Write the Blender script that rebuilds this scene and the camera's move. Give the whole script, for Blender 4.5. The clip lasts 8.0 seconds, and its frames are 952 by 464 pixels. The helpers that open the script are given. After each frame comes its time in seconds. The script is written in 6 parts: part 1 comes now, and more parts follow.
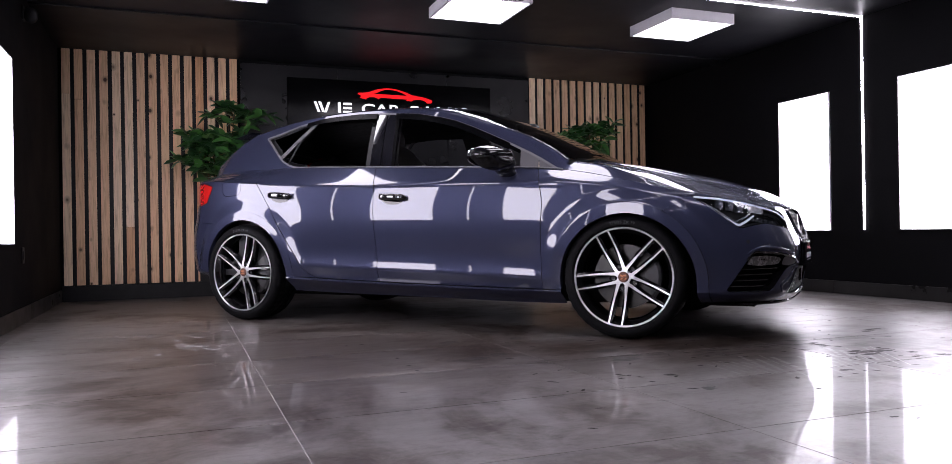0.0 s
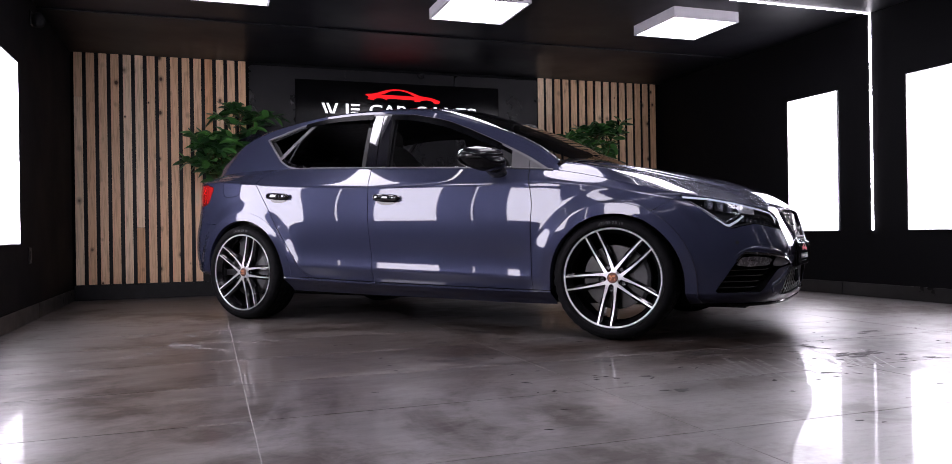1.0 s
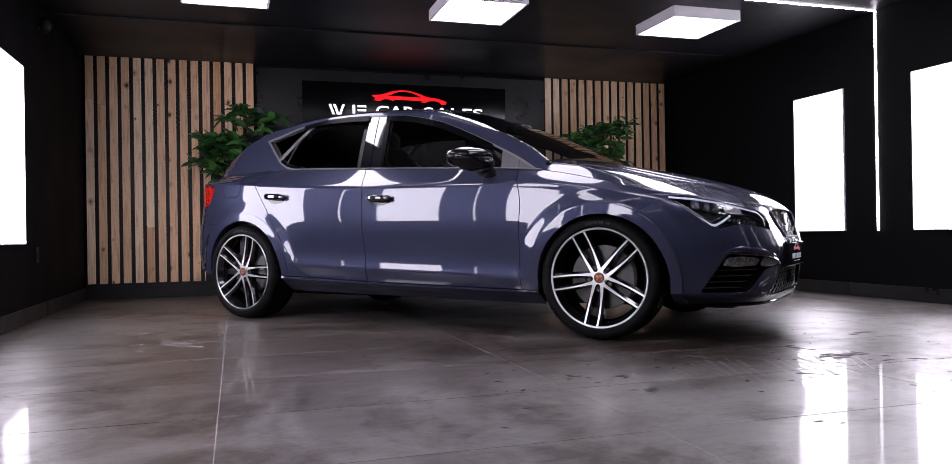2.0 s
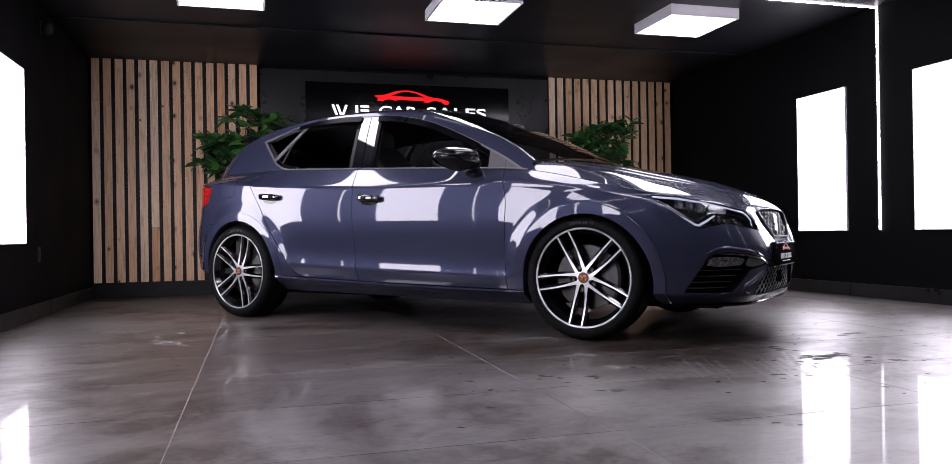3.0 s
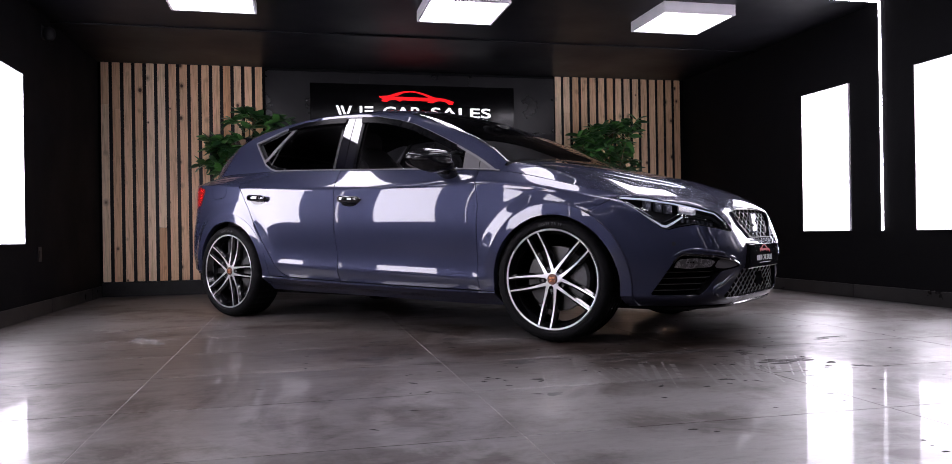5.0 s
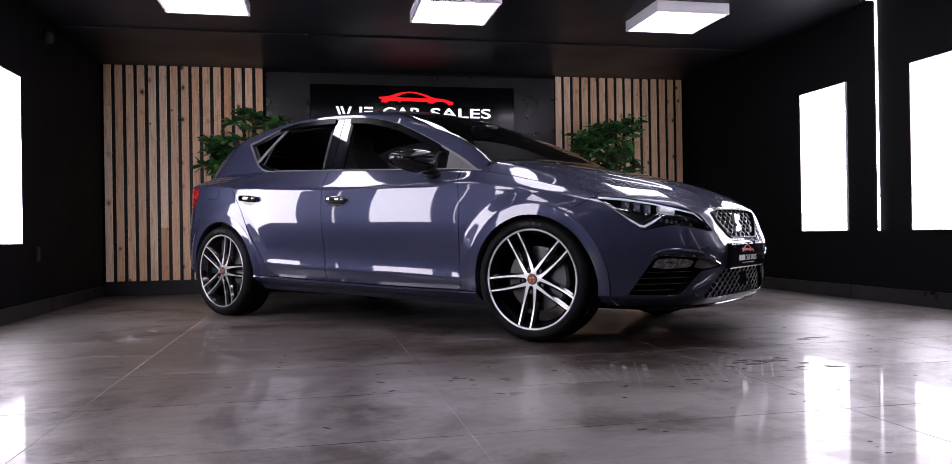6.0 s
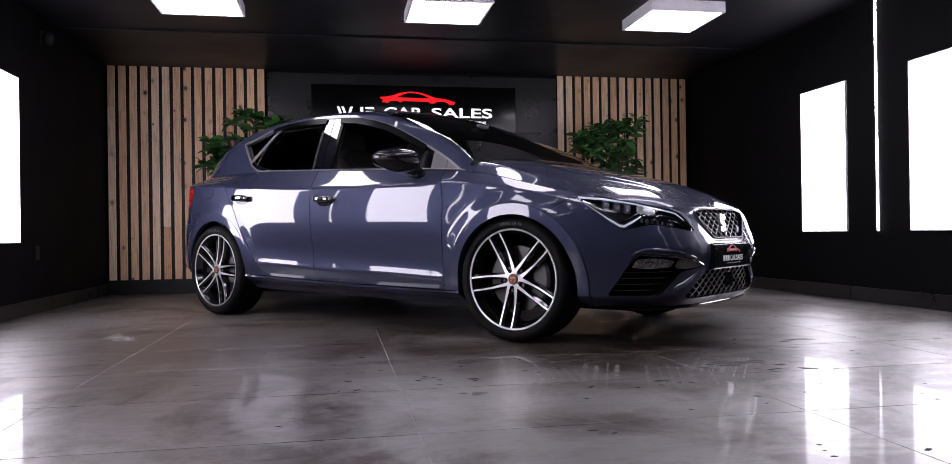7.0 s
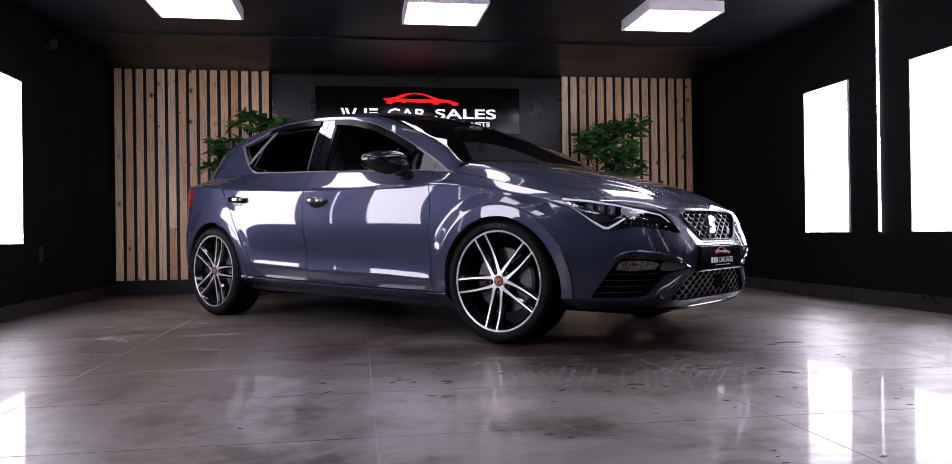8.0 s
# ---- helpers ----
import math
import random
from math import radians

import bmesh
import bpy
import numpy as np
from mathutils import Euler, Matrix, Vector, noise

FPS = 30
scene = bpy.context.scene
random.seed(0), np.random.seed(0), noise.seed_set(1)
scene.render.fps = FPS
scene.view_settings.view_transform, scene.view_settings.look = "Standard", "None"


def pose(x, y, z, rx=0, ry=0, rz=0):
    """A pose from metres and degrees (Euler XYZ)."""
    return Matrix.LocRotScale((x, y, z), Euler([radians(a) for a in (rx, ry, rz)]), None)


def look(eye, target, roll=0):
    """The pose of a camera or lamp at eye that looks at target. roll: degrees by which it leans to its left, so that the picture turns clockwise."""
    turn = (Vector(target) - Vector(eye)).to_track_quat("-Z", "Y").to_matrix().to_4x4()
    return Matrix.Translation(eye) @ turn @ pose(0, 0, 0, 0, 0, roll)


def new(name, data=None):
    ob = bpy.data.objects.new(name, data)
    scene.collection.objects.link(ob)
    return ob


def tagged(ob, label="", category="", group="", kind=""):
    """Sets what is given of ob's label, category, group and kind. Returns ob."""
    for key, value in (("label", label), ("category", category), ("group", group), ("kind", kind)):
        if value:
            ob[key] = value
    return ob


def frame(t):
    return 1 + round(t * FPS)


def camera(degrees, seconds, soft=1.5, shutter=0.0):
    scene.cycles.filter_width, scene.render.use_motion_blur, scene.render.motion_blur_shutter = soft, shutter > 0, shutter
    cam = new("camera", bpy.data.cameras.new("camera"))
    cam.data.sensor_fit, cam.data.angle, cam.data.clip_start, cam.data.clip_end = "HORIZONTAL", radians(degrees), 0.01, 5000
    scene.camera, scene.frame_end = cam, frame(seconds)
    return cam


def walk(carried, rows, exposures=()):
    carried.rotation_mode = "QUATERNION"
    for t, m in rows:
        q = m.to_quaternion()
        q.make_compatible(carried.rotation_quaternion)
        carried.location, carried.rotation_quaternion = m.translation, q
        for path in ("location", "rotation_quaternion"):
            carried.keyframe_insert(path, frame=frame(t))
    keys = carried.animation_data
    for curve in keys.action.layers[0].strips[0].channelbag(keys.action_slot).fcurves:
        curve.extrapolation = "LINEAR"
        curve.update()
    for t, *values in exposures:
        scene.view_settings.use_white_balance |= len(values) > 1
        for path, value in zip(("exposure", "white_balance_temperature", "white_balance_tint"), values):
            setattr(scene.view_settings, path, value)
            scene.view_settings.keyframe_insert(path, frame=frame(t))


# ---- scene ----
cam = camera(63.6, 8.0, soft=0.45)
PATH = [
    (0, (0.059, -0.008, 0.564), (0.782, 1.857, 0.567), -0.9),
    (0.5, (0.149, -0.048, 0.565), (0.841, 1.828, 0.568), -0.9),
    (1, (0.241, -0.082, 0.564), (0.9, 1.806, 0.568), -0.9),
    (1.5, (0.331, -0.125, 0.562), (0.958, 1.774, 0.567), -0.9),
    (3, (0.601, -0.228, 0.559), (1.147, 1.696, 0.564), -0.9),
    (3.5, (0.69, -0.247, 0.559), (1.212, 1.684, 0.564), -0.9),
    (4, (0.773, -0.268, 0.562), (1.27, 1.669, 0.567), -0.9),
    (4.5, (0.86, -0.288, 0.566), (1.333, 1.656, 0.57), -0.9),
    (6, (1.137, -0.366, 0.561), (1.542, 1.592, 0.566), -0.9),
    (6.5, (1.239, -0.383, 0.558), (1.618, 1.581, 0.564), -0.9),
    (7, (1.331, -0.397, 0.556), (1.687, 1.571, 0.562), -0.8),
    (7.5, (1.418, -0.411, 0.558), (1.749, 1.561, 0.564), -0.8),
    (8, (1.507, -0.424, 0.562), (1.811, 1.552, 0.569), -0.8),
]
walk(cam, [(t, look(eye, target, roll)) for t, eye, target, roll in PATH],
     exposures=((0, -0.4, 6200, 20), (8, -0.4, 6200, 20)))

# ---- light ----
world = bpy.data.worlds.new("world")
scene.world = world
world.use_nodes = True
world.node_tree.nodes["Background"].inputs[0].default_value = (0.6, 0.6, 0.7, 1)
world.node_tree.nodes["Background"].inputs[1].default_value = 0.003
PANEL_POWER, CEILING_POWER, STRIP_POWER = 17.0, 14.0, 14.0


# ---- materials ----
def nodes_of(name):
    m = bpy.data.materials.new(name)
    m.use_nodes = True
    nt = m.node_tree
    return m, nt, nt.nodes["Principled BSDF"]


def link(nt, a, b):
    nt.links.new(a, b)


def coords(nt, stretch=(1, 1, 1)):
    """Object coordinates, shifted by the object's own random number."""
    tc, info = nt.nodes.new("ShaderNodeTexCoord"), nt.nodes.new("ShaderNodeObjectInfo")
    mul, add = nt.nodes.new("ShaderNodeVectorMath"), nt.nodes.new("ShaderNodeVectorMath")
    mul.operation, add.operation = "SCALE", "ADD"
    mul.inputs[0].default_value = (31, 17, 23)
    link(nt, info.outputs["Random"], mul.inputs["Scale"])
    link(nt, tc.outputs["Object"], add.inputs[0])
    link(nt, mul.outputs[0], add.inputs[1])
    mp = nt.nodes.new("ShaderNodeMapping")
    mp.inputs["Scale"].default_value = stretch
    link(nt, add.outputs[0], mp.inputs[0])
    return mp.outputs[0], info


def noise_tex(nt, vec, scale, detail=4.0, rough=0.55, distortion=0.0):
    n = nt.nodes.new("ShaderNodeTexNoise")
    n.inputs["Scale"].default_value, n.inputs["Detail"].default_value = scale, detail
    n.inputs["Roughness"].default_value, n.inputs["Distortion"].default_value = rough, distortion
    link(nt, vec, n.inputs["Vector"])
    return n.outputs["Fac"]


def ramp(nt, fac, stops):
    r = nt.nodes.new("ShaderNodeValToRGB")
    els = r.color_ramp.elements
    while len(els) < len(stops):
        els.new(0.5)
    for e, (p, c) in zip(els, stops):
        e.position, e.color = p, ((*c, 1) if len(c) == 3 else c)
    link(nt, fac, r.inputs[0])
    return r.outputs[0]


def span(nt, fac, lo, hi, a, b):
    r = nt.nodes.new("ShaderNodeMapRange")
    for i, v in enumerate((lo, hi, a, b)):
        r.inputs[i + 1].default_value = v
    link(nt, fac, r.inputs[0])
    return r.outputs[0]


def bump(nt, p, height, strength, distance):
    b = nt.nodes.new("ShaderNodeBump")
    b.inputs["Strength"].default_value, b.inputs["Distance"].default_value = strength, distance
    link(nt, height, b.inputs["Height"])
    link(nt, b.outputs[0], p.inputs["Normal"])


def surf(name, col, rough, metal=0.0, var=0.2, scale=6.0, fine=90.0, relief=0.1, depth=0.0006, coat=0.0, rvar=0.08, stretch=(1, 1, 1), spec=0.5):
    """A painted, plastic or metal surface: colour and gloss drift at two scales, with fine relief."""
    m, nt, p = nodes_of(name)
    v, _ = coords(nt, stretch)
    big, small = noise_tex(nt, v, scale), noise_tex(nt, v, fine, 3.0)
    lo, hi = [c * (1 - var) for c in col], [min(1, c * (1 + var)) for c in col]
    link(nt, ramp(nt, big, [(0.3, lo), (0.7, hi)]), p.inputs["Base Color"])
    link(nt, span(nt, big, 0.3, 0.7, max(0.01, rough - rvar), rough + rvar), p.inputs["Roughness"])
    p.inputs["Metallic"].default_value, p.inputs["Specular IOR Level"].default_value = metal, spec
    p.inputs["Coat Weight"].default_value, p.inputs["Coat Roughness"].default_value = coat, 0.03
    if relief:
        bump(nt, p, small, relief, depth)
    return m


def glow(name, power, col=(1.0, 0.965, 1.0)):
    m, nt, p = nodes_of(name)
    p.inputs["Base Color"].default_value = (*[0.5 * c for c in col], 1)
    p.inputs["Emission Color"].default_value = (*col, 1)
    p.inputs["Emission Strength"].default_value = power
    return m


def glass(name, tint, gloss=0.02, clear=1.0):
    """A thin pane: tinted see-through with a Fresnel gloss."""
    m, nt, p = nodes_of(name)
    nt.nodes.remove(p)
    out = nt.nodes["Material Output"]
    tr, gl, mix, fr = (nt.nodes.new("ShaderNode" + k) for k in ("BsdfTransparent", "BsdfGlossy", "MixShader", "Fresnel"))
    tr.inputs[0].default_value = (*tint, 1)
    gl.inputs["Roughness"].default_value = gloss
    gl.inputs[0].default_value = (clear, clear, clear, 1)
    fr.inputs[0].default_value = 1.5
    link(nt, fr.outputs[0], mix.inputs[0])
    link(nt, tr.outputs[0], mix.inputs[1])
    link(nt, gl.outputs[0], mix.inputs[2])
    link(nt, mix.outputs[0], out.inputs[0])
    return m


def floor_material():
    m, nt, p = nodes_of("polished_grey_tile")
    v, info = coords(nt)
    vs, _ = coords(nt, (0.5, 2.2, 1))
    cloud, streak, fine = noise_tex(nt, v, 1.6, 6, 0.6, 0.6), noise_tex(nt, vs, 2.6, 7, 0.65, 1.2), noise_tex(nt, v, 45, 4, 0.7)
    mix = nt.nodes.new("ShaderNodeMath")
    mix.operation = "MULTIPLY_ADD"
    mix.inputs[1].default_value = 0.6
    link(nt, streak, mix.inputs[0])
    half = nt.nodes.new("ShaderNodeMath")
    half.operation = "MULTIPLY"
    half.inputs[1].default_value = 0.4
    link(nt, cloud, half.inputs[0])
    link(nt, half.outputs[0], mix.inputs[2])
    col = ramp(nt, mix.outputs[0], [(0.28, (0.036, 0.031, 0.028)), (0.44, (0.074, 0.068, 0.065)), (0.60, (0.114, 0.108, 0.107)), (0.78, (0.165, 0.158, 0.156))])
    # large damp, dirty patches that run on over the joints
    geo = nt.nodes.new("ShaderNodeNewGeometry")
    moved_by = nt.nodes.new("ShaderNodeMapping")
    moved_by.inputs["Location"].default_value = (3.3, 1.7, 0)
    link(nt, geo.outputs["Position"], moved_by.inputs[0])
    stain, scuff = noise_tex(nt, moved_by.outputs[0], 0.9, 5, 0.62, 1.5), noise_tex(nt, geo.outputs["Position"], 5.5, 6, 0.7, 0.8)
    both = nt.nodes.new("ShaderNodeMath")
    both.operation = "MULTIPLY_ADD"
    both.inputs[1].default_value = 0.46
    link(nt, scuff, both.inputs[0])
    link(nt, stain, both.inputs[2])
    dirt = ramp(nt, both.outputs[0], [(0.60, (0.38, 0.30, 0.25)), (0.68, (0.72, 0.66, 0.62)), (0.76, (1, 1, 1))])
    mul = nt.nodes.new("ShaderNodeMix")
    mul.data_type, mul.blend_type = "RGBA", "MULTIPLY"
    mul.inputs["Factor"].default_value = 1.0
    link(nt, col, mul.inputs["A"])
    link(nt, dirt, mul.inputs["B"])
    # brown dirt where the front wheels rolled in, with painted shade of the car, and along the far side wall
    stretch = nt.nodes.new("ShaderNodeMapping")
    stretch.inputs["Scale"].default_value = (1.0, 3.0, 1)
    link(nt, geo.outputs["Position"], stretch.inputs[0])
    smear = noise_tex(nt, stretch.outputs[0], 3.0, 8, 0.70, 0.9)

    def dirt_shade_zone(col, cx, cy, rx, ry, tint, edge_tint):
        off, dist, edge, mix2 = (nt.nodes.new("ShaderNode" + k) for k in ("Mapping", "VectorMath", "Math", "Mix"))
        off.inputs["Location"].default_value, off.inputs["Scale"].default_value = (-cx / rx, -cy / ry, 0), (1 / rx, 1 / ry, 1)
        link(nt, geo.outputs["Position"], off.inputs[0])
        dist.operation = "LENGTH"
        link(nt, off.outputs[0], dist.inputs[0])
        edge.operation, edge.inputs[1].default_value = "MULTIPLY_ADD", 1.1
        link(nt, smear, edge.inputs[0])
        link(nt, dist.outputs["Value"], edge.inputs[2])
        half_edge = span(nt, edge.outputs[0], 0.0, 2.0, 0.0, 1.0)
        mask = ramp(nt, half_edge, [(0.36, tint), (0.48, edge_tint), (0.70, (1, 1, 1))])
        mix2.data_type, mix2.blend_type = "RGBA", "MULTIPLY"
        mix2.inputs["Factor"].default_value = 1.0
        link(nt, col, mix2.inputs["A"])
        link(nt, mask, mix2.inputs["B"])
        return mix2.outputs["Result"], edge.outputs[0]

    # by the nose the dirt colour is deepened to include the car's shadow
    col, edge_a = dirt_shade_zone(mul.outputs["Result"], 2.70, 3.08, 1.95, 0.90, (0.26, 0.21, 0.18), (0.62, 0.57, 0.53))
    col, edge_b = dirt_shade_zone(col, 0.5, 3.6, 2.0, 2.6, (0.46, 0.37, 0.31), (0.72, 0.65, 0.60))
    col, edge_c = dirt_shade_zone(col, 2.55, 2.55, 0.75, 0.55, (0.50, 0.44, 0.40), (0.80, 0.76, 0.73))
    grime = nt.nodes.new("ShaderNodeMix")
    grime.data_type, grime.blend_type = "RGBA", "MULTIPLY"
    grime.inputs["Factor"].default_value = 1.0
    link(nt, col, grime.inputs["A"])
    link(nt, ramp(nt, noise_tex(nt, stretch.outputs[0], 15, 9, 0.78, 0.4), [(0.36, (0.52, 0.48, 0.45)), (0.50, (1.0, 0.98, 0.97)), (0.66, (1.0, 1.0, 1.0))]), grime.inputs["B"])
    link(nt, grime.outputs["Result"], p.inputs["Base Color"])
    link(nt, span(nt, streak, 0.3, 0.75, 0.37, 0.47), p.inputs["Roughness"])
    bump(nt, p, fine, 0.08, 0.0005)
    dull = nt.nodes.new("ShaderNodeMath")
    dull.operation = "MULTIPLY"
    # fine streaks of old mop water break the gloss up as well
    wiped = nt.nodes.new("ShaderNodeMath")
    wiped.operation = "MULTIPLY"
    link(nt, span(nt, both.outputs[0], 0.60, 0.76, 0.32, 1.0), wiped.inputs[0])
    link(nt, span(nt, noise_tex(nt, stretch.outputs[0], 4.2, 9, 0.72, 0.6), 0.36, 0.60, 0.62, 1.08), wiped.inputs[1])
    link(nt, wiped.outputs[0], dull.inputs[0])
    dull_both = nt.nodes.new("ShaderNodeMath")
    dull_both.operation = "MULTIPLY"
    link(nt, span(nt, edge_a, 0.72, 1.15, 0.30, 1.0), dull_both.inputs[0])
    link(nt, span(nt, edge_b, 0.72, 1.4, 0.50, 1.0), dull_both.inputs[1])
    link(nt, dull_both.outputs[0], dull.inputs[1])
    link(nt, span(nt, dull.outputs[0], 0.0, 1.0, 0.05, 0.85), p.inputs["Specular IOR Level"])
    link(nt, span(nt, dull.outputs[0], 0.0, 1.0, 0.21, 0.28), p.inputs["Coat Weight"])
    link(nt, span(nt, cloud, 0.3, 0.75, 0.025, 0.08), p.inputs["Coat Roughness"])
    p.inputs["Coat IOR"].default_value = 1.2
    return m


def wood_material():
    m, nt, p = nodes_of("knotty_pine")
    v, info = coords(nt)
    vg, _ = coords(nt, (14, 14, 0.9))
    grain, warp = noise_tex(nt, vg, 5.0, 5, 0.6, 0.8), noise_tex(nt, v, 3.0, 2)
    tone = ramp(nt, info.outputs["Random"], [(0.0, (0.60, 0.30, 0.13)), (0.22, (0.84, 0.58, 0.37)), (0.6, (0.72, 0.45, 0.26)), (1.0, (0.90, 0.69, 0.48))])
    shade = ramp(nt, grain, [(0.3, (0.62, 0.56, 0.5)), (0.55, (1, 1, 1)), (0.8, (0.86, 0.8, 0.74))])
    mul = nt.nodes.new("ShaderNodeMix")
    mul.data_type, mul.blend_type = "RGBA", "MULTIPLY"
    mul.inputs["Factor"].default_value = 1.0
    link(nt, tone, mul.inputs["A"])
    link(nt, shade, mul.inputs["B"])
    vk, _ = coords(nt, (11, 11, 8.5))
    vor = nt.nodes.new("ShaderNodeTexVoronoi")
    vor.inputs["Scale"].default_value = 1.0
    link(nt, vk, vor.inputs["Vector"])
    # only one cell in three holds a knot, and no two are alike in size
    split = nt.nodes.new("ShaderNodeSeparateColor")
    link(nt, vor.outputs["Color"], split.inputs[0])
    size = nt.nodes.new("ShaderNodeMath")
    size.operation = "DIVIDE"
    link(nt, vor.outputs["Distance"], size.inputs[0])
    link(nt, span(nt, split.outputs[1], 0.0, 1.0, 0.45, 1.35), size.inputs[1])
    ring = ramp(nt, size.outputs[0], [(0.11, (1, 1, 1)), (0.17, (0.42, 0.42, 0.42)), (0.32, (0, 0, 0))])
    some = nt.nodes.new("ShaderNodeMath")
    some.operation = "MULTIPLY"
    link(nt, ring, some.inputs[0])
    link(nt, span(nt, split.outputs[0], 0.60, 0.66, 0.0, 1.0), some.inputs[1])
    knot = some.outputs[0]
    kmix = nt.nodes.new("ShaderNodeMix")
    kmix.data_type = "RGBA"
    link(nt, knot, kmix.inputs["Factor"])
    link(nt, mul.outputs["Result"], kmix.inputs["A"])
    kmix.inputs["B"].default_value = (0.07, 0.03, 0.015, 1)
    link(nt, kmix.outputs["Result"], p.inputs["Base Color"])
    p.inputs["Roughness"].default_value = 0.55
    bump(nt, p, grain, 0.25, 0.001)
    return m


def leaf_material():
    m, nt, p = nodes_of("ficus_leaf")
    v, _ = coords(nt)
    geo = nt.nodes.new("ShaderNodeNewGeometry")
    link(nt, ramp(nt, geo.outputs["Random Per Island"], [(0.0, (0.009, 0.036, 0.011)), (0.6, (0.024, 0.088, 0.022)), (1.0, (0.065, 0.19, 0.038))]), p.inputs["Base Color"])
    p.inputs["Roughness"].default_value = 0.38
    bump(nt, p, noise_tex(nt, v, 60), 0.2, 0.001)
    return m


def paint_material():
    m, nt, p = nodes_of("blue_grey_metallic_paint")
    v, _ = coords(nt)
    flake, peel, dust = noise_tex(nt, v, 1400, 1), noise_tex(nt, v, 130, 2), noise_tex(nt, v, 3, 4)
    link(nt, ramp(nt, flake, [(0.35, (0.0192, 0.0218, 0.041)), (0.65, (0.0360, 0.0402, 0.074))]), p.inputs["Base Color"])
    p.inputs["Metallic"].default_value = 0.48
    p.inputs["Specular IOR Level"].default_value = 0.0
    p.inputs["Roughness"].default_value = 0.37
    p.inputs["Coat Weight"].default_value = 1.0
    p.inputs["Coat IOR"].default_value = 1.52
    link(nt, span(nt, dust, 0.3, 0.7, 0.012, 0.035), p.inputs["Coat Roughness"])
    b = nt.nodes.new("ShaderNodeBump")
    b.inputs["Strength"].default_value, b.inputs["Distance"].default_value = 0.02, 0.0004
    link(nt, peel, b.inputs["Height"])
    link(nt, b.outputs[0], p.inputs["Coat Normal"])
    return m


WALL = surf("black_satin_wall_paint", (0.0030, 0.0030, 0.0037), 0.78, var=0.35, scale=1.5, fine=160, relief=0.25, depth=0.0008, spec=0.10)
CEIL = surf("black_gloss_ceiling", (0.007, 0.007, 0.009), 0.42, var=0.3, scale=1.2, fine=40, relief=0.05, depth=0.0006, spec=0.18)
FLOOR = floor_material()
GROUT = surf("grey_grout", (0.20, 0.19, 0.18), 0.8, scale=9)
SKIRT = surf("dark_tile_skirting", (0.020, 0.0195, 0.0195), 0.35, var=0.4, scale=5, spec=0.3)
WALLTILE = surf("charcoal_wall_tile", (0.0122, 0.0122, 0.0140), 0.32, var=0.4, scale=3, fine=30, spec=0.35)
WOOD = wood_material()
FRAME = surf("white_lamp_frame", (0.62, 0.60, 0.64), 0.4, var=0.05)
PANEL_GLOW, CEIL_GLOW, STRIP_GLOW = glow("panel_light", PANEL_POWER), glow("ceiling_light", CEILING_POWER), glow("strip_light", STRIP_POWER)
BLACK = surf("black_plastic", (0.008, 0.008, 0.009), 0.45, var=0.3, scale=20, spec=0.2)
GLOSSBLACK = surf("gloss_black", (0.006, 0.006, 0.007), 0.06, var=0.2, relief=0.0, rvar=0.02, coat=1.0)
SIGNBLACK = surf("black_sign_face", (0.002, 0.002, 0.0025), 0.12, var=0.2, relief=0.0, rvar=0.03, spec=0.2)
LEAF = leaf_material()
BARK = surf("brown_bark", (0.09, 0.055, 0.03), 0.8, var=0.4, scale=30, relief=0.5, depth=0.003)
POT = surf("dark_planter", (0.03, 0.03, 0.032), 0.5, scale=9)
SIGNWHITE, SIGNRED = glow("lit_white_letters", 1.4, (1, 1, 1)), glow("lit_red_shape", 1.2, (1, 0.006, 0.008))
CHALK = surf("pale_scraps", (0.135, 0.127, 0.123), 0.8, var=0.3, scale=40)
DUST = surf("grey_dust", (0.088, 0.084, 0.081), 0.43, var=0.7, scale=9, spec=0.6)
SPOT = surf("oily_spot", (0.022, 0.020, 0.019), 0.42, var=0.5, scale=18, spec=0.3, coat=0.25)
MUD = surf("dried_mud", (0.011, 0.009, 0.008), 0.75, var=0.5, scale=40, relief=0.6, depth=0.002)


# ---- mesh helpers ----
def mesh_from(name, verts, faces, material, smooth=False, sharp=None):
    me = bpy.data.meshes.new(name)
    me.from_pydata([tuple(v) for v in verts], [], [tuple(f) for f in faces])
    me.materials.append(material)
    if smooth:
        me.polygons.foreach_set("use_smooth", [True] * len(me.polygons))
        if sharp:
            me.set_sharp_from_angle(angle=radians(sharp))
    me.update()
    return me


def box_data(x0, x1, y0, y1, z0, z1, bevel=0.0):
    """Vertices and faces of a box, with its edges cut off by the bevel."""
    bm = bmesh.new()
    bmesh.ops.create_cube(bm, size=1)
    for v in bm.verts:
        v.co = Vector((x0 + (v.co.x + 0.5) * (x1 - x0), y0 + (v.co.y + 0.5) * (y1 - y0), z0 + (v.co.z + 0.5) * (z1 - z0)))
    if bevel:
        bmesh.ops.bevel(bm, geom=bm.edges[:], offset=bevel, segments=1, affect="EDGES")
    bm.verts.index_update()
    vs, fs = [v.co.copy() for v in bm.verts], [[v.index for v in f.verts] for f in bm.faces]
    bm.free()
    return vs, fs


def join_data(*items):
    vs, fs = [], []
    for v, f in items:
        k = len(vs)
        vs += list(v)
        fs += [[i + k for i in q] for q in f]
    return vs, fs


def part(name, data, material, parent=None, label="", m=None, smooth=False, sharp=None):
    ob = new(name, mesh_from(name, data[0], data[1], material, smooth, sharp))
    if parent:
        ob.parent = parent
    if m is not None:
        ob.matrix_basis = m
    if label:
        tagged(ob, label)
    return ob


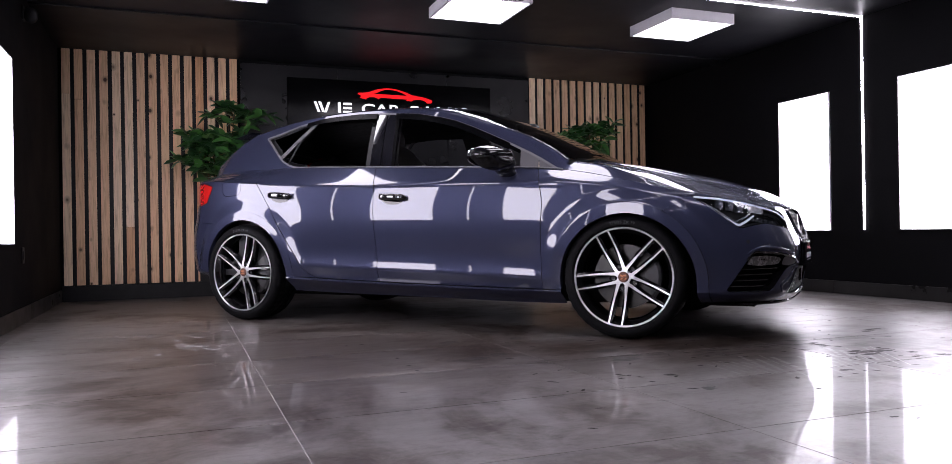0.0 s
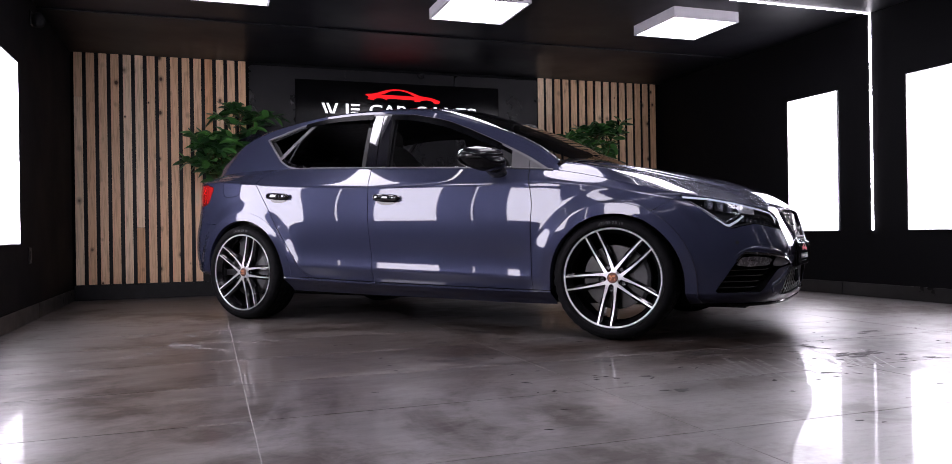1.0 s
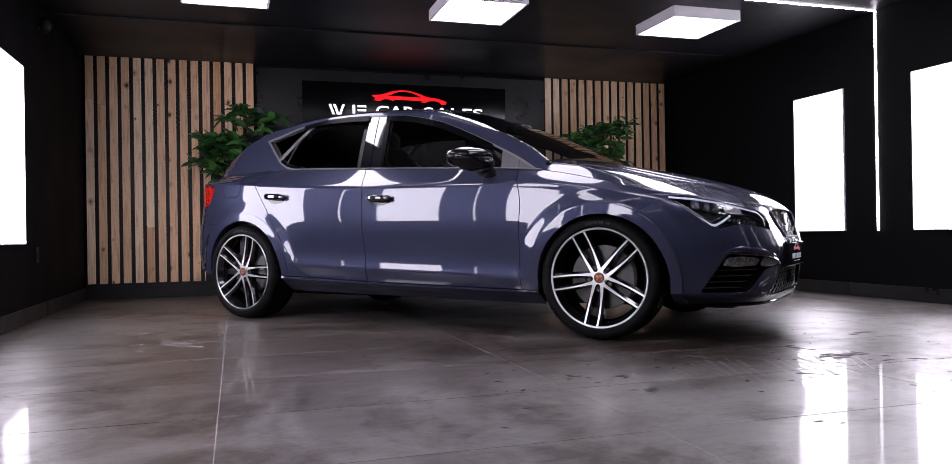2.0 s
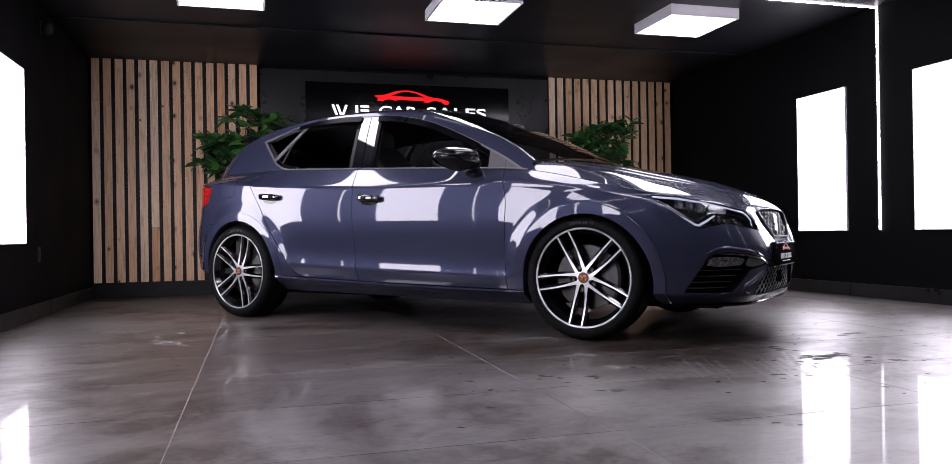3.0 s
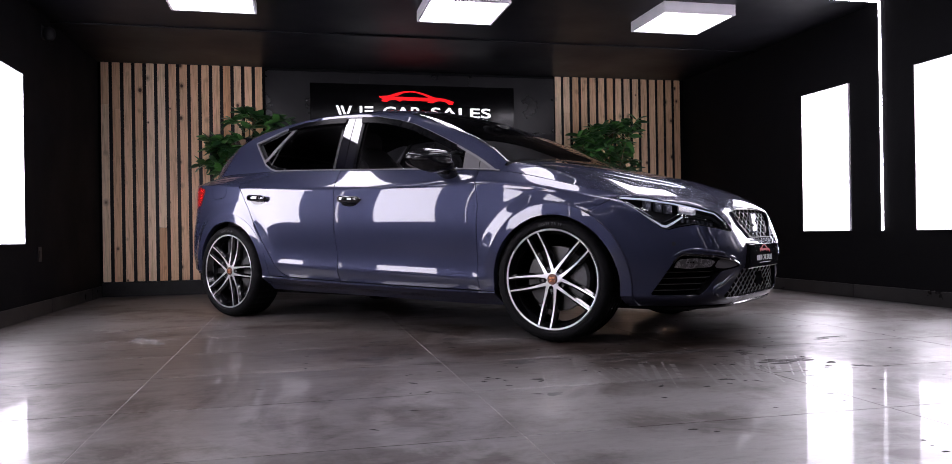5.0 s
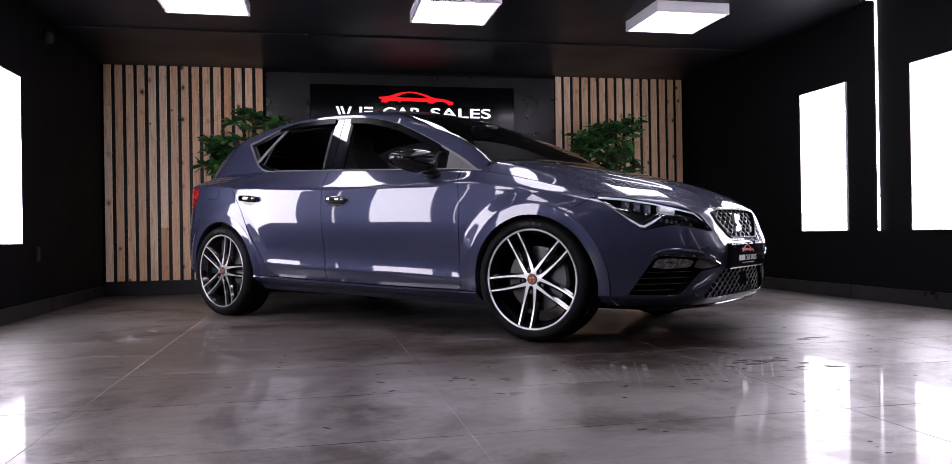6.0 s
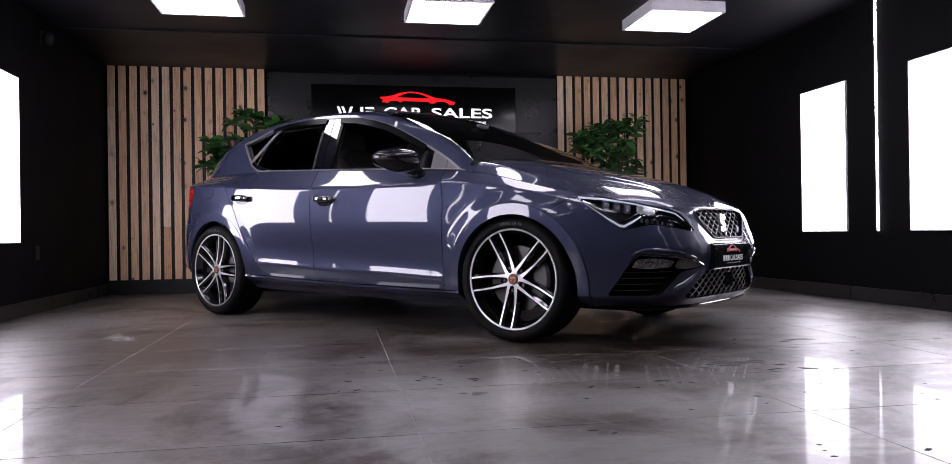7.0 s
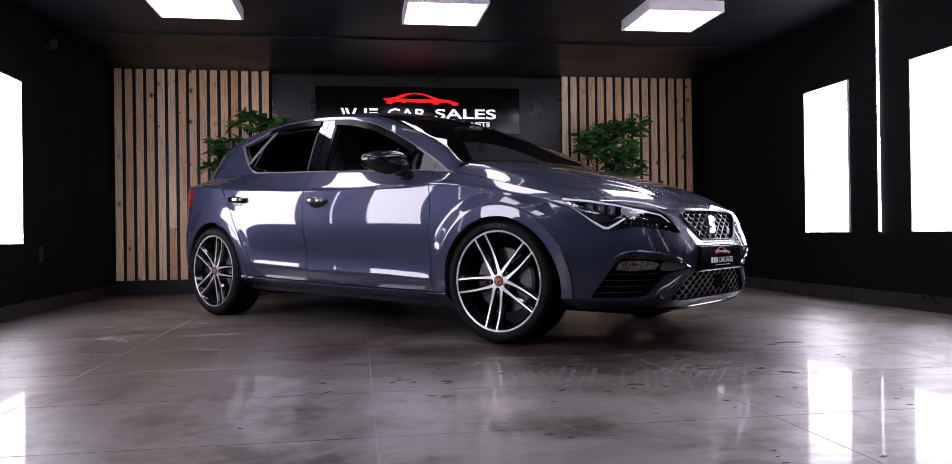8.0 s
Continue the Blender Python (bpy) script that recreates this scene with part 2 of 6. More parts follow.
def lathe(profile, n=64, axis="y", close=False):
    """A profile of (radius, along) turned round an axis."""
    vs, fs, k = [], [], len(profile)
    for i in range(n):
        a = 2 * math.pi * i / n
        for r, h in profile:
            c, s = r * math.cos(a), r * math.sin(a)
            vs.append((c, h, s) if axis == "y" else (c, s, h) if axis == "z" else (h, c, s))
    for i in range(n):
        j = (i + 1) % n
        for q in range(k if close else k - 1):
            w = (q + 1) % k
            f = (i * k + q, i * k + w, j * k + w, j * k + q)
            fs.append(f if axis != "y" else f[::-1])
    return vs, fs


def tube(points, radius, n=8):
    """A round bar along points, thinner where radius is a list."""
    vs, fs = [], []
    pts = [Vector(p) for p in points]
    for i, p in enumerate(pts):
        d = (pts[min(i + 1, len(pts) - 1)] - pts[max(i - 1, 0)]).normalized()
        a = d.orthogonal().normalized() if i == 0 else (a - d * a.dot(d)).normalized()
        b = d.cross(a)
        r = radius[i] if isinstance(radius, (list, tuple)) else radius
        vs += [p + (a * math.cos(2 * math.pi * j / n) + b * math.sin(2 * math.pi * j / n)) * r for j in range(n)]
    for i in range(len(pts) - 1):
        for j in range(n):
            k = (j + 1) % n
            fs.append((i * n + j, i * n + k, (i + 1) * n + k, (i + 1) * n + j))
    fs.append(tuple(range(n))[::-1])
    fs.append(tuple((len(pts) - 1) * n + j for j in range(n)))
    return vs, fs


def prism(outline, depth, to3d):
    """A flat outline given thickness; to3d(a, b, d) places it."""
    n = len(outline)
    vs = [to3d(a, b, 0.0) for a, b in outline] + [to3d(a, b, depth) for a, b in outline]
    fs = [tuple(range(n)), tuple(range(2 * n - 1, n - 1, -1))]
    fs += [(i, i + n, (i + 1) % n + n, (i + 1) % n) for i in range(n)]
    return vs, fs


def letters(name, text, size, material, parent, m, width=1.0, depth=0.004, bold=0.012):
    cu = bpy.data.curves.new(name, "FONT")
    cu.body, cu.size, cu.extrude, cu.align_x = text, size, depth, "CENTER"
    cu.offset = size * bold
    tmp = bpy.data.objects.new("tmp", cu)
    scene.collection.objects.link(tmp)
    bpy.context.view_layer.update()
    me = bpy.data.meshes.new_from_object(tmp.evaluated_get(bpy.context.evaluated_depsgraph_get()))
    bpy.data.objects.remove(tmp)
    bpy.data.curves.remove(cu)
    me.materials.clear()
    me.materials.append(material)
    me.transform(Matrix.Diagonal((width, 1, 1, 1)))
    ob = new(name, me)
    ob.parent, ob.matrix_basis = parent, m
    return ob

# ---- the room ----
X0, X1, Y0, Y1, ZC = -0.935, 5.315, -3.4, 7.80, 2.295
T = 0.15
ground = part("floor", box_data(X0 - T, X1 + T, Y0 - T, Y1 + T, -0.2, -0.0009), GROUT)
tagged(ground, "dark grey polished concrete-look floor of large tiles", "floor", kind="structure")
tagged(part("wall_back", box_data(X0 - T, X1 + T, Y1, Y1 + T, 0, ZC + 0.2), WALL), "black painted wall behind the timber slats", "wall", kind="structure")
tagged(part("wall_left", box_data(X0 - T, X0, Y0, Y1, 0, ZC + 0.2), WALL), "black satin painted side wall with light panels", "wall", kind="structure")
tagged(part("wall_right", box_data(X1, X1 + T, Y0, Y1, 0, ZC + 0.2), WALL), "black satin painted side wall with light panels", "wall", kind="structure")
tagged(part("wall_front", box_data(X0 - T, X1 + T, Y0 - T, Y0, 0, ZC + 0.2), WALL), "plain black wall closing the room", "wall", kind="structure")
tagged(part("ceiling", join_data(box_data(X0, X1, Y0, Y1, ZC, ZC + 0.2), box_data(X0, X1, 6.34, 6.60, ZC - 0.014, ZC - 0.001, 0.003)), CEIL),
       "dark glossy ceiling with a flat cross batten", "ceiling", kind="structure")

# skirting of dark tiles along the side walls, a plinth under the slats
for nm, xa, xb in (("skirting_left", X0, X0 + 0.012), ("skirting_right", X1 - 0.012, X1)):
    sk = tagged(new(nm), "low dark tile skirting along the wall", "skirting", kind="structure")
    y = Y0
    while y < Y1 - 0.02:
        part("tile", box_data(xa, xb, y + 0.002, min(y + 1.203, Y1 - 0.02), 0.0, 0.108, 0.002), SKIRT, sk)
        y += 1.205
tagged(part("plinth_back", box_data(X0 + 0.013, X1 - 0.013, Y1 - 0.022, Y1 - 0.001, 0, 0.140, 0.002), BLACK), "black plinth under the timber slats", "plinth", kind="structure")

# charcoal tiles on the middle of the back wall
bay = tagged(new("tiled_wall"), "charcoal stone-look tiles between the slat panels", "wall tiles", kind="structure")
for i in range(4):
    for j in range(5):
        xa, xb = max(0.640, 0.412 + 1.179 * (i - 0)), min(3.735, 0.412 + 1.179 * (i + 1))
        za, zb = 0.142 + 0.61 * (j - 0.52), 0.142 + 0.61 * (j + 0.48)
        za, zb = max(za, 0.142), min(zb, ZC - 0.004)
        if xb - xa > 0.05 and zb - za > 0.05:
            part("tile", box_data(xa + 0.002, xb - 0.002, Y1 - 0.012, Y1 - 0.001, za + 0.002, zb - 0.002, 0.0015), WALLTILE, bay)


# ---- timber slat panels ----
def slat_panel(xa, xb, count, seed):
    rng = random.Random(seed)
    thing = tagged(new("slat_panel"), "vertical knotty pine slats fixed to a black wall", "slat panel", "slat panels")
    part("backing", box_data(xa + 0.01, xb - 0.01, Y1 - 0.008, Y1 - 0.001, 0.142, ZC - 0.003), BLACK, thing)
    w = 0.069
    for i in range(count):
        x = xa + w / 2 + (xb - xa - w) * i / (count - 1)
        z0, z1 = 0.146, ZC - 0.002
        cuts = [z0, z1]
        if rng.random() < 0.5:
            cuts.insert(1, rng.choice((z0 + rng.uniform(0.25, 0.9), z1 - rng.uniform(0.12, 0.5))))
        for a, b in zip(cuts, cuts[1:]):
            ob = part("slat", box_data(-w / 2, w / 2, -0.014, 0, 0, b - a - 0.0015, 0.002), WOOD, thing)
            ob.location = (x + rng.uniform(-0.001, 0.001), Y1 - 0.008 + rng.uniform(-0.001, 0.001), a)


slat_panel(-0.905, 0.611, 15, 1)
slat_panel(3.744, 5.256, 15, 2)


# ---- lit panels, strips and ceiling lights ----
def wall_panel(side, y):
    """A lit wall panel 0.6 by 1.2 m whose far edge is at y."""
    thing = tagged(new("wall_light"), "tall white glowing light panel on the black wall", "wall light", "lit panels on the walls")
    s, x = (1, X0) if side == "left" else (-1, X1)
    def bx(a, b, y0, y1, z0, z1, bev=0.0):
        return box_data(min(x + s * a, x + s * b), max(x + s * a, x + s * b), y0, y1, z0, z1, bev)
    ya, yb, za, zb, f = y - 0.597, y, 0.538, 1.735, 0.007
    part("frame", join_data(bx(0.001, 0.016, ya, yb, za, za + f), bx(0.001, 0.016, ya, yb, zb - f, zb),
                            bx(0.001, 0.016, ya, ya + f, za + f, zb - f), bx(0.001, 0.016, yb - f, yb, za + f, zb - f)), FRAME, thing)
    part("diffuser", bx(0.002, 0.012, ya + f, yb - f, za + f, zb - f), PANEL_GLOW, thing)


BAY = 1.276
for k in range(4):
    for side in ("left", "right"):
        if side == "left" or k < 2:
            wall_panel(side, 5.652 - BAY * k)


def hoop(y):
    """An LED strip up one wall, across the ceiling and down the other."""
    thing = tagged(new("light_strip"), "thin white LED strip running up the wall and over the ceiling", "light strip", "light strips")
    w, d = 0.009, 0.008
    part("strip", box_data(X0, X0 + d, y - w, y + w, 0.541, ZC - d), STRIP_GLOW, thing)
    part("strip", box_data(X1 - d, X1, y - w, y + w, 0.541, ZC - d), STRIP_GLOW, thing)
    part("strip", box_data(X0, X1, y - w, y + w, ZC - d, ZC - 0.0005), STRIP_GLOW, thing)


for k in range(4):
    hoop(4.715 - BAY * k)


def ceiling_light(x, y):
    thing = tagged(new("ceiling_light"), "square white surface-mounted LED ceiling light, lit", "ceiling light", "ceiling lights")
    h, f, z0, z1 = 0.2975, 0.016, 2.212, ZC - 0.0005
    fr = join_data(box_data(x - h, x + h, y - h, y - h + f, z0, z1), box_data(x - h, x + h, y + h - f, y + h, z0, z1),
                   box_data(x - h, x - h + f, y - h + f, y + h - f, z0, z1), box_data(x + h - f, x + h, y - h + f, y + h - f, z0, z1))
    part("frame", fr, FRAME, thing)
    part("diffuser", box_data(x - h + f, x + h - f, y - h + f, y + h - f, z0 + 0.004, z0 + 0.012), CEIL_GLOW, thing)


for r in range(4):
    for x in (0.375, 2.165, 3.955):
        ceiling_light(x, 5.285 - 1.232 * r)

import collections

# ---- the car: one smooth skin, parted into panels ----
PAINT = paint_material()
TYRE = surf("tyre_rubber", (0.0040, 0.0040, 0.0045), 0.62, var=0.3, scale=25, relief=0.3, depth=0.0008, spec=0.07)
RIMBLACK = surf("gloss_black_alloy", (0.004, 0.004, 0.0045), 0.12, var=0.2, relief=0.0, coat=1.0, rvar=0.03)
RIMFACE = surf("machined_alloy", (0.66, 0.65, 0.66), 0.29, metal=0.86, var=0.03, scale=3, relief=0.0, rvar=0.015)
CHROME = surf("bright_chrome", (0.82, 0.82, 0.84), 0.08, metal=1.0, var=0.03, relief=0.0, rvar=0.02)
SATIN = surf("satin_grey_trim", (0.12, 0.118, 0.125), 0.42, metal=0.4, var=0.1, relief=0.0)
BAR = surf("grey_window_bar", (0.075, 0.073, 0.077), 0.5, var=0.1, relief=0.0, spec=0.3)
DISC = surf("brake_disc_steel", (0.058, 0.057, 0.056), 0.36, metal=1.0, var=0.2, scale=14, fine=200)
CALIPER = surf("dark_caliper", (0.03, 0.03, 0.032), 0.4, var=0.2, scale=30)
COPPER = surf("copper_cap", (0.42, 0.16, 0.08), 0.3, metal=0.7, var=0.15, scale=40)
COPPER_DARK = surf("dark_copper_cap", (0.11, 0.05, 0.035), 0.35, metal=0.6, var=0.15, scale=40)
TRIM = surf("soft_black_trim", (0.008, 0.008, 0.009), 0.5, var=0.3, scale=20, spec=0.25)
UNDER = surf("underbody_black", (0.006, 0.006, 0.006), 0.85, var=0.4, scale=10, spec=0.1)
SEAT = surf("black_seat_cloth", (0.030, 0.029, 0.031), 0.8, var=0.25, scale=40, relief=0.4, depth=0.001)
SEATGREY = surf("grey_seat_side", (0.055, 0.054, 0.056), 0.6, var=0.2, scale=30)
REDLENS = surf("red_lamp_lens", (0.34, 0.010, 0.008), 0.12, var=0.15, relief=0.0, coat=1.0)
LAMPGLASS = glass("lamp_lens", (0.93, 0.93, 0.96))
CLEARGLASS = glass("tinted_glass", (0.66, 0.665, 0.68))
SCREENGLASS = glass("windscreen_glass", (0.75, 0.76, 0.77))
PRIVACY = glass("privacy_glass", (0.30, 0.305, 0.32))
MIRRORBLACK = surf("dark_gloss_mirror", (0.005, 0.005, 0.006), 0.11, var=0.2, relief=0.0, rvar=0.03, spec=0.35)
PILLARBLACK = surf("piano_black_pillar", (0.003, 0.003, 0.005), 0.025, var=0.2, relief=0.0, rvar=0.005, spec=0.5, coat=1.0)
SMOKED = surf("smoked_plastic", (0.002, 0.002, 0.0025), 0.22, var=0.2, relief=0.0, rvar=0.02, spec=0.03)
DUCT = surf("matt_black_duct", (0.003, 0.003, 0.0035), 0.9, var=0.3, relief=0.2, spec=0.02)
LAMPWHITE = surf("white_lamp_reflector", (0.80, 0.80, 0.84), 0.3, metal=0.2, var=0.3, scale=70)
FOGSILVER = surf("silvered_lamp_bowl", (0.86, 0.86, 0.89), 0.26, metal=0.40, var=0.25, scale=60)
PLATEBLACK = surf("black_acrylic_plate", (0.004, 0.004, 0.005), 0.13, var=0.2, relief=0.0, rvar=0.02, spec=0.25)
BADGE = surf("brushed_badge", (0.50, 0.50, 0.52), 0.38, metal=0.75, var=0.2, scale=60, relief=0.0)
CELL = surf("dark_lamp_cell", (0.18, 0.185, 0.21), 0.22, metal=0.5, var=0.3, scale=60)
MESHGREY = surf("grey_grille_mesh", (0.44, 0.44, 0.455), 0.30, metal=0.6, var=0.15, relief=0.0)
DRL = glow("daytime_light_guide", 0.60, (0.82, 0.87, 1.0))
LAMPGREY = surf("lamp_reflector", (0.46, 0.47, 0.54), 0.22, metal=0.6, var=0.3, scale=60)


def spl(*pts):
    """A smooth curve through points (x, value)."""
    xs, ys = np.array([p[0] for p in pts], float), np.array([p[1] for p in pts], float)
    d = np.gradient(ys, xs)

    def f(x):
        x = np.clip(np.asarray(x, float), xs[0], xs[-1])
        i = np.clip(np.searchsorted(xs, x) - 1, 0, len(xs) - 2)
        h = xs[i + 1] - xs[i]
        t = (x - xs[i]) / h
        return ((1 + 2 * t) * ys[i] + t * h * d[i]) * (1 - t) ** 2 + ((3 - 2 * t) * ys[i + 1] - (1 - t) * h * d[i + 1]) * t * t
    return f


# lines along the car: height over x (front is +x)
Z_LOW = spl((-2.1, 0.27), (-1.75, 0.245), (-1.3, 0.22), (-0.9, 0.205), (0, 0.187), (0.9, 0.172), (1.5, 0.185), (1.75, 0.192), (2.2, 0.19))
Z_SILL = spl((-2.1, 0.34), (-0.82, 0.287), (0.1, 0.258), (0.91, 0.244), (1.6, 0.245), (2.2, 0.25))
Z_LOWCREASE = spl((-2.1, 0.42), (-0.82, 0.378), (-0.34, 0.357), (0.1, 0.342), (0.5, 0.329), (0.8, 0.314), (1.6, 0.31), (2.2, 0.315))
Z_WAIST = spl((-2.1, 0.962), (-1.65, 0.947), (-1.22, 0.914), (-0.81, 0.885), (-0.256, 0.855), (0.31, 0.842), (0.84, 0.826), (1.08, 0.809), (1.35, 0.776), (1.5, 0.751), (1.66, 0.715), (1.85, 0.66), (2.2, 0.60))
Z_BELT = spl((-2.1, 1.0), (-1.65, 1.028), (-1.2, 1.025), (-0.909, 1.017), (-0.56, 0.998), (-0.19, 0.978), (0.318, 0.949), (0.816, 0.918), (1.0, 0.900), (1.2, 0.868), (1.4, 0.826), (1.6, 0.777), (1.75, 0.745), (1.9, 0.712), (2.0, 0.686), (2.2, 0.672))
X_NOSE = spl((0.15, 2.02), (0.19, 2.062), (0.23, 2.082), (0.30, 2.088), (0.40, 2.103), (0.48, 2.108), (0.53, 2.094), (0.58, 2.075), (0.66, 2.046), (0.70, 2.022), (0.80, 1.945), (0.95, 1.8))
X_TAIL = spl((0.2, -1.96), (0.27, -2.02), (0.40, -2.075), (0.60, -2.08), (0.70, -2.05), (0.80, -2.03), (0.95, -2.02), (1.05, -1.97))
HALF = 0.92
XM = 0.9
NF, NR = 3.8, 4.6
ARCH_F, ARCH_R = (1.312, 0.303, 0.353), (-1.308, 0.310, 0.366)
TOP_INSET = spl((-2.1, 0.19), (-1.4, 0.20), (-1.0, 0.178), (-0.5, 0.143), (0.0, 0.121), (0.5, 0.106), (0.85, 0.100), (1.08, 0.090), (1.2, 0.078), (1.6, 0.062), (2.2, 0.06))


def smooth01(v):
    v = np.clip(v, 0, 1)
    return v * v * (3 - 2 * v)


def slope01(u, e=0.22):
    """From 0 to 1 along a straight slope with rounded ends."""
    u = np.clip(u, 0, 1)
    k = 2 * e * (1 - e)
    return np.where(u < e, u * u / k, np.where(u < 1 - e, (u - e / 2) / (1 - e), 1 - (1 - u) ** 2 / k))


def section_inset(x, w):
    """How far the skin lies inside the widest line; w counts the lines from 0, the lower edge, to 6, the belt."""
    k = [0.075, 0.008, 0.022, 0.023, 0.004, 0.018, 0.062]
    fade = np.where(x > 0, 1 - smooth01((x - 0.76) / 0.26), 1 - smooth01((-x - 0.70) / 0.30))
    k = [np.full_like(x, a) for a in k]
    k[2] = 0.010 + (0.022 - 0.010) * fade
    k[3] = 0.012 + (0.0245 - 0.012) * fade
    k[4] = 0.009 + (0.004 - 0.009) * fade
    k[0] = 0.115 - 0.005 * (1 - fade)
    k[6] = TOP_INSET(x)
    i = np.clip(w.astype(int), 0, 5)
    t = w - i
    a, b = np.choose(i, k[:6]), np.choose(i, k[1:])
    # the door bottoms stand back behind the ledge of the sill
    a = np.where(i == 1, a + 0.042 * fade * np.clip(t / 0.12, 0, 1), a)
    # slopes at the lines, so that only the sill, the lower crease and the waist are sharp
    up = np.choose(i, [-0.055, -0.02 * fade, 0.003 + 0.022 * fade, -0.002 - 0.027 * fade, 0.0 * fade, 0.09 * (k[6] - k[5])])
    dn = np.choose(i, [-0.07, -0.02, -0.001 - 0.017 * fade, 0.0 * fade, 0.028, 1.85 * (k[6] - k[5])])
    side = ((1 + 2 * t) * a + t * up) * (1 - t) ** 2 + ((3 - 2 * t) * b - (1 - t) * dn) * t * t
    # above the waist a short curve, then a plain slope up to the windows
    knee = 0.03 + 0.23 * smooth01((x - 0.55) / 0.40)
    g = [0.5 * (v - knee + np.sqrt((v - knee) ** 2 + 0.012)) for v in (t, 0.0, 1.0)]
    side = np.where(i == 5, a + (b - a) * (g[0] - g[1]) / (g[2] - g[1]), side)
    # the bumper has no lines of the doors
    front = 0.012 + 0.098 * (np.maximum(0, 1.2 - w) / 1.2) ** 2 + 0.048 * (np.maximum(0, w - 4.6) / 1.4) ** 2
    return side + (front - side) * smooth01((x - 1.45) / 0.40)


def lines_at(x):
    z1, z2, z5 = Z_SILL(x), Z_LOWCREASE(x), Z_WAIST(x)
    z3 = z2 + 0.130
    z4 = z3 + (z5 - z3) * 0.53
    return [Z_LOW(x), z1, z2, z3, z4, z5, Z_BELT(x)]


def height_at(x, w):
    k = lines_at(x)
    i = np.clip(w.astype(int), 0, 5)
    t = w - i
    return np.choose(i, k[:6]) * (1 - t) + np.choose(i, k[1:]) * t


def plan(s, w):
    """The point of the right-hand skin: s runs from the tail (-1) to the nose (1), w over the lines."""
    s, w = np.broadcast_arrays(np.asarray(s, float), np.asarray(w, float))
    mid = np.abs(s) <= 0.5
    q = np.clip((np.abs(s) - 0.5) / 0.5, 0, 1) * math.pi / 2
    n = np.where(s > 0, NF, NR)
    cx, cy = np.sin(q) ** (2 / n), np.cos(q) ** (2 / n)
    xn = np.where(mid, s * 2 * XM, np.sign(s) * XM + np.where(s > 0, 2.1 - XM, -(2.05 - XM)) * cx)
    z = height_at(xn, w)
    end = np.where(s > 0, X_NOSE(z) - XM, X_TAIL(z) + XM)
    x = np.where(mid, s * 2 * XM, np.sign(s) * XM + end * cx)
    b = HALF - 0.002 - section_inset(xn, w) - 0.007 * xn ** 2
    y = b * np.where(mid, 1.0, cy)
    for (cx_, cz_, r_), swell in ((ARCH_F, 0.019), (ARCH_R, 0.018)):
        d = np.hypot(x - cx_, z - cz_)
        y = y + swell * (1 - slope01((d - r_ - 0.046) / 0.100)) * smooth01((z - 0.27) / 0.22) * smooth01((y - 0.5) / 0.3)
    return np.stack([x, -y, z], -1)


def grid_faces(nu, nv):
    i, j = np.meshgrid(np.arange(nu - 1), np.arange(nv - 1), indexing="ij")
    a = i * nv + j
    return np.stack([a, a + nv, a + nv + 1, a + 1], -1).reshape(-1, 4)


def cut(skin, *fields):
    """The part of a skin (points, faces) where every field is positive; edges are cut where a field is nought."""
    pts, faces = skin
    vals = [f(pts) for f in fields]
    inside = np.all([v >= 0 for v in vals], axis=0)
    vs, fs, index = [], [], {}

    def vid(p):
        k = (round(p[0], 5), round(p[1], 5), round(p[2], 5))
        if k not in index:
            index[k] = len(vs)
            vs.append(tuple(p))
        return index[k]
    full = inside[faces].all(1)
    none = np.zeros(len(faces), bool)
    for v in vals:
        none |= (v[faces] < 0).all(1)
    for fi in np.nonzero(~none)[0]:
        f = faces[fi]
        if full[fi]:
            fs.append([vid(pts[i]) for i in f])
            continue
        poly = [(pts[i], [v[i] for v in vals]) for i in f]
        for k in range(len(vals)):
            out = []
            for a, b in zip(poly, poly[1:] + poly[:1]):
                va, vb = a[1][k], b[1][k]
                if va >= 0:
                    out.append(a)
                if (va >= 0) != (vb >= 0):
                    t = va / (va - vb)
                    out.append((a[0] + (b[0] - a[0]) * t, [p + (r - p) * t for p, r in zip(a[1], b[1])]))
            poly = out
            if len(poly) < 3:
                break
        if len(poly) >= 3:
            ids = []
            for p, _ in poly:
                i = vid(p)
                if i not in ids:
                    ids.append(i)
            if len(ids) >= 3:
                fs.append(ids)
    return vs, fs


def poly_field(outline, plane="xz"):
    """Positive inside an outline, in metres from its edge."""
    o = np.array(outline, float)

    def f(p):
        if plane == "xz":
            a = p[:, [0, 2]]
        elif plane == "yz":
            a = p[:, [1, 2]]
        elif plane == "xy":
            a = p[:, [0, 1]]
        else:
            a = np.stack([(p[:, 0] + p[:, 1]) / math.sqrt(2), p[:, 2]], 1)
        best, ins = np.full(len(a), 1e9), np.zeros(len(a), bool)
        for (x0, z0), (x1, z1) in zip(o, np.roll(o, -1, 0)):
            e, d = np.array([x1 - x0, z1 - z0]), a - (x0, z0)
            t = np.clip((d @ e) / (e @ e), 0, 1)
            best = np.minimum(best, np.hypot(*(d - t[:, None] * e).T))
            c = ((z0 <= a[:, 1]) != (z1 <= a[:, 1]))
            xi = x0 + (a[:, 1] - z0) * (x1 - x0) / (z1 - z0 if z1 != z0 else 1e-9)
            ins ^= c & (a[:, 0] < xi)
        return np.where(ins, best, -best)
    return f


def inv(f, gap=0.0):
    return lambda p: -f(p) - gap


def less(f, gap):
    return lambda p: f(p) - gap


def line_field(x0, z0, x1, z1):
    """Positive to the right of the line from the first to the second point, seen in x and z."""
    e = np.array([x1 - x0, z1 - z0])
    n = np.array([e[1], -e[0]]) / np.hypot(*e)
    return lambda p: (p[:, 0] - x0) * n[0] + (p[:, 2] - z0) * n[1]


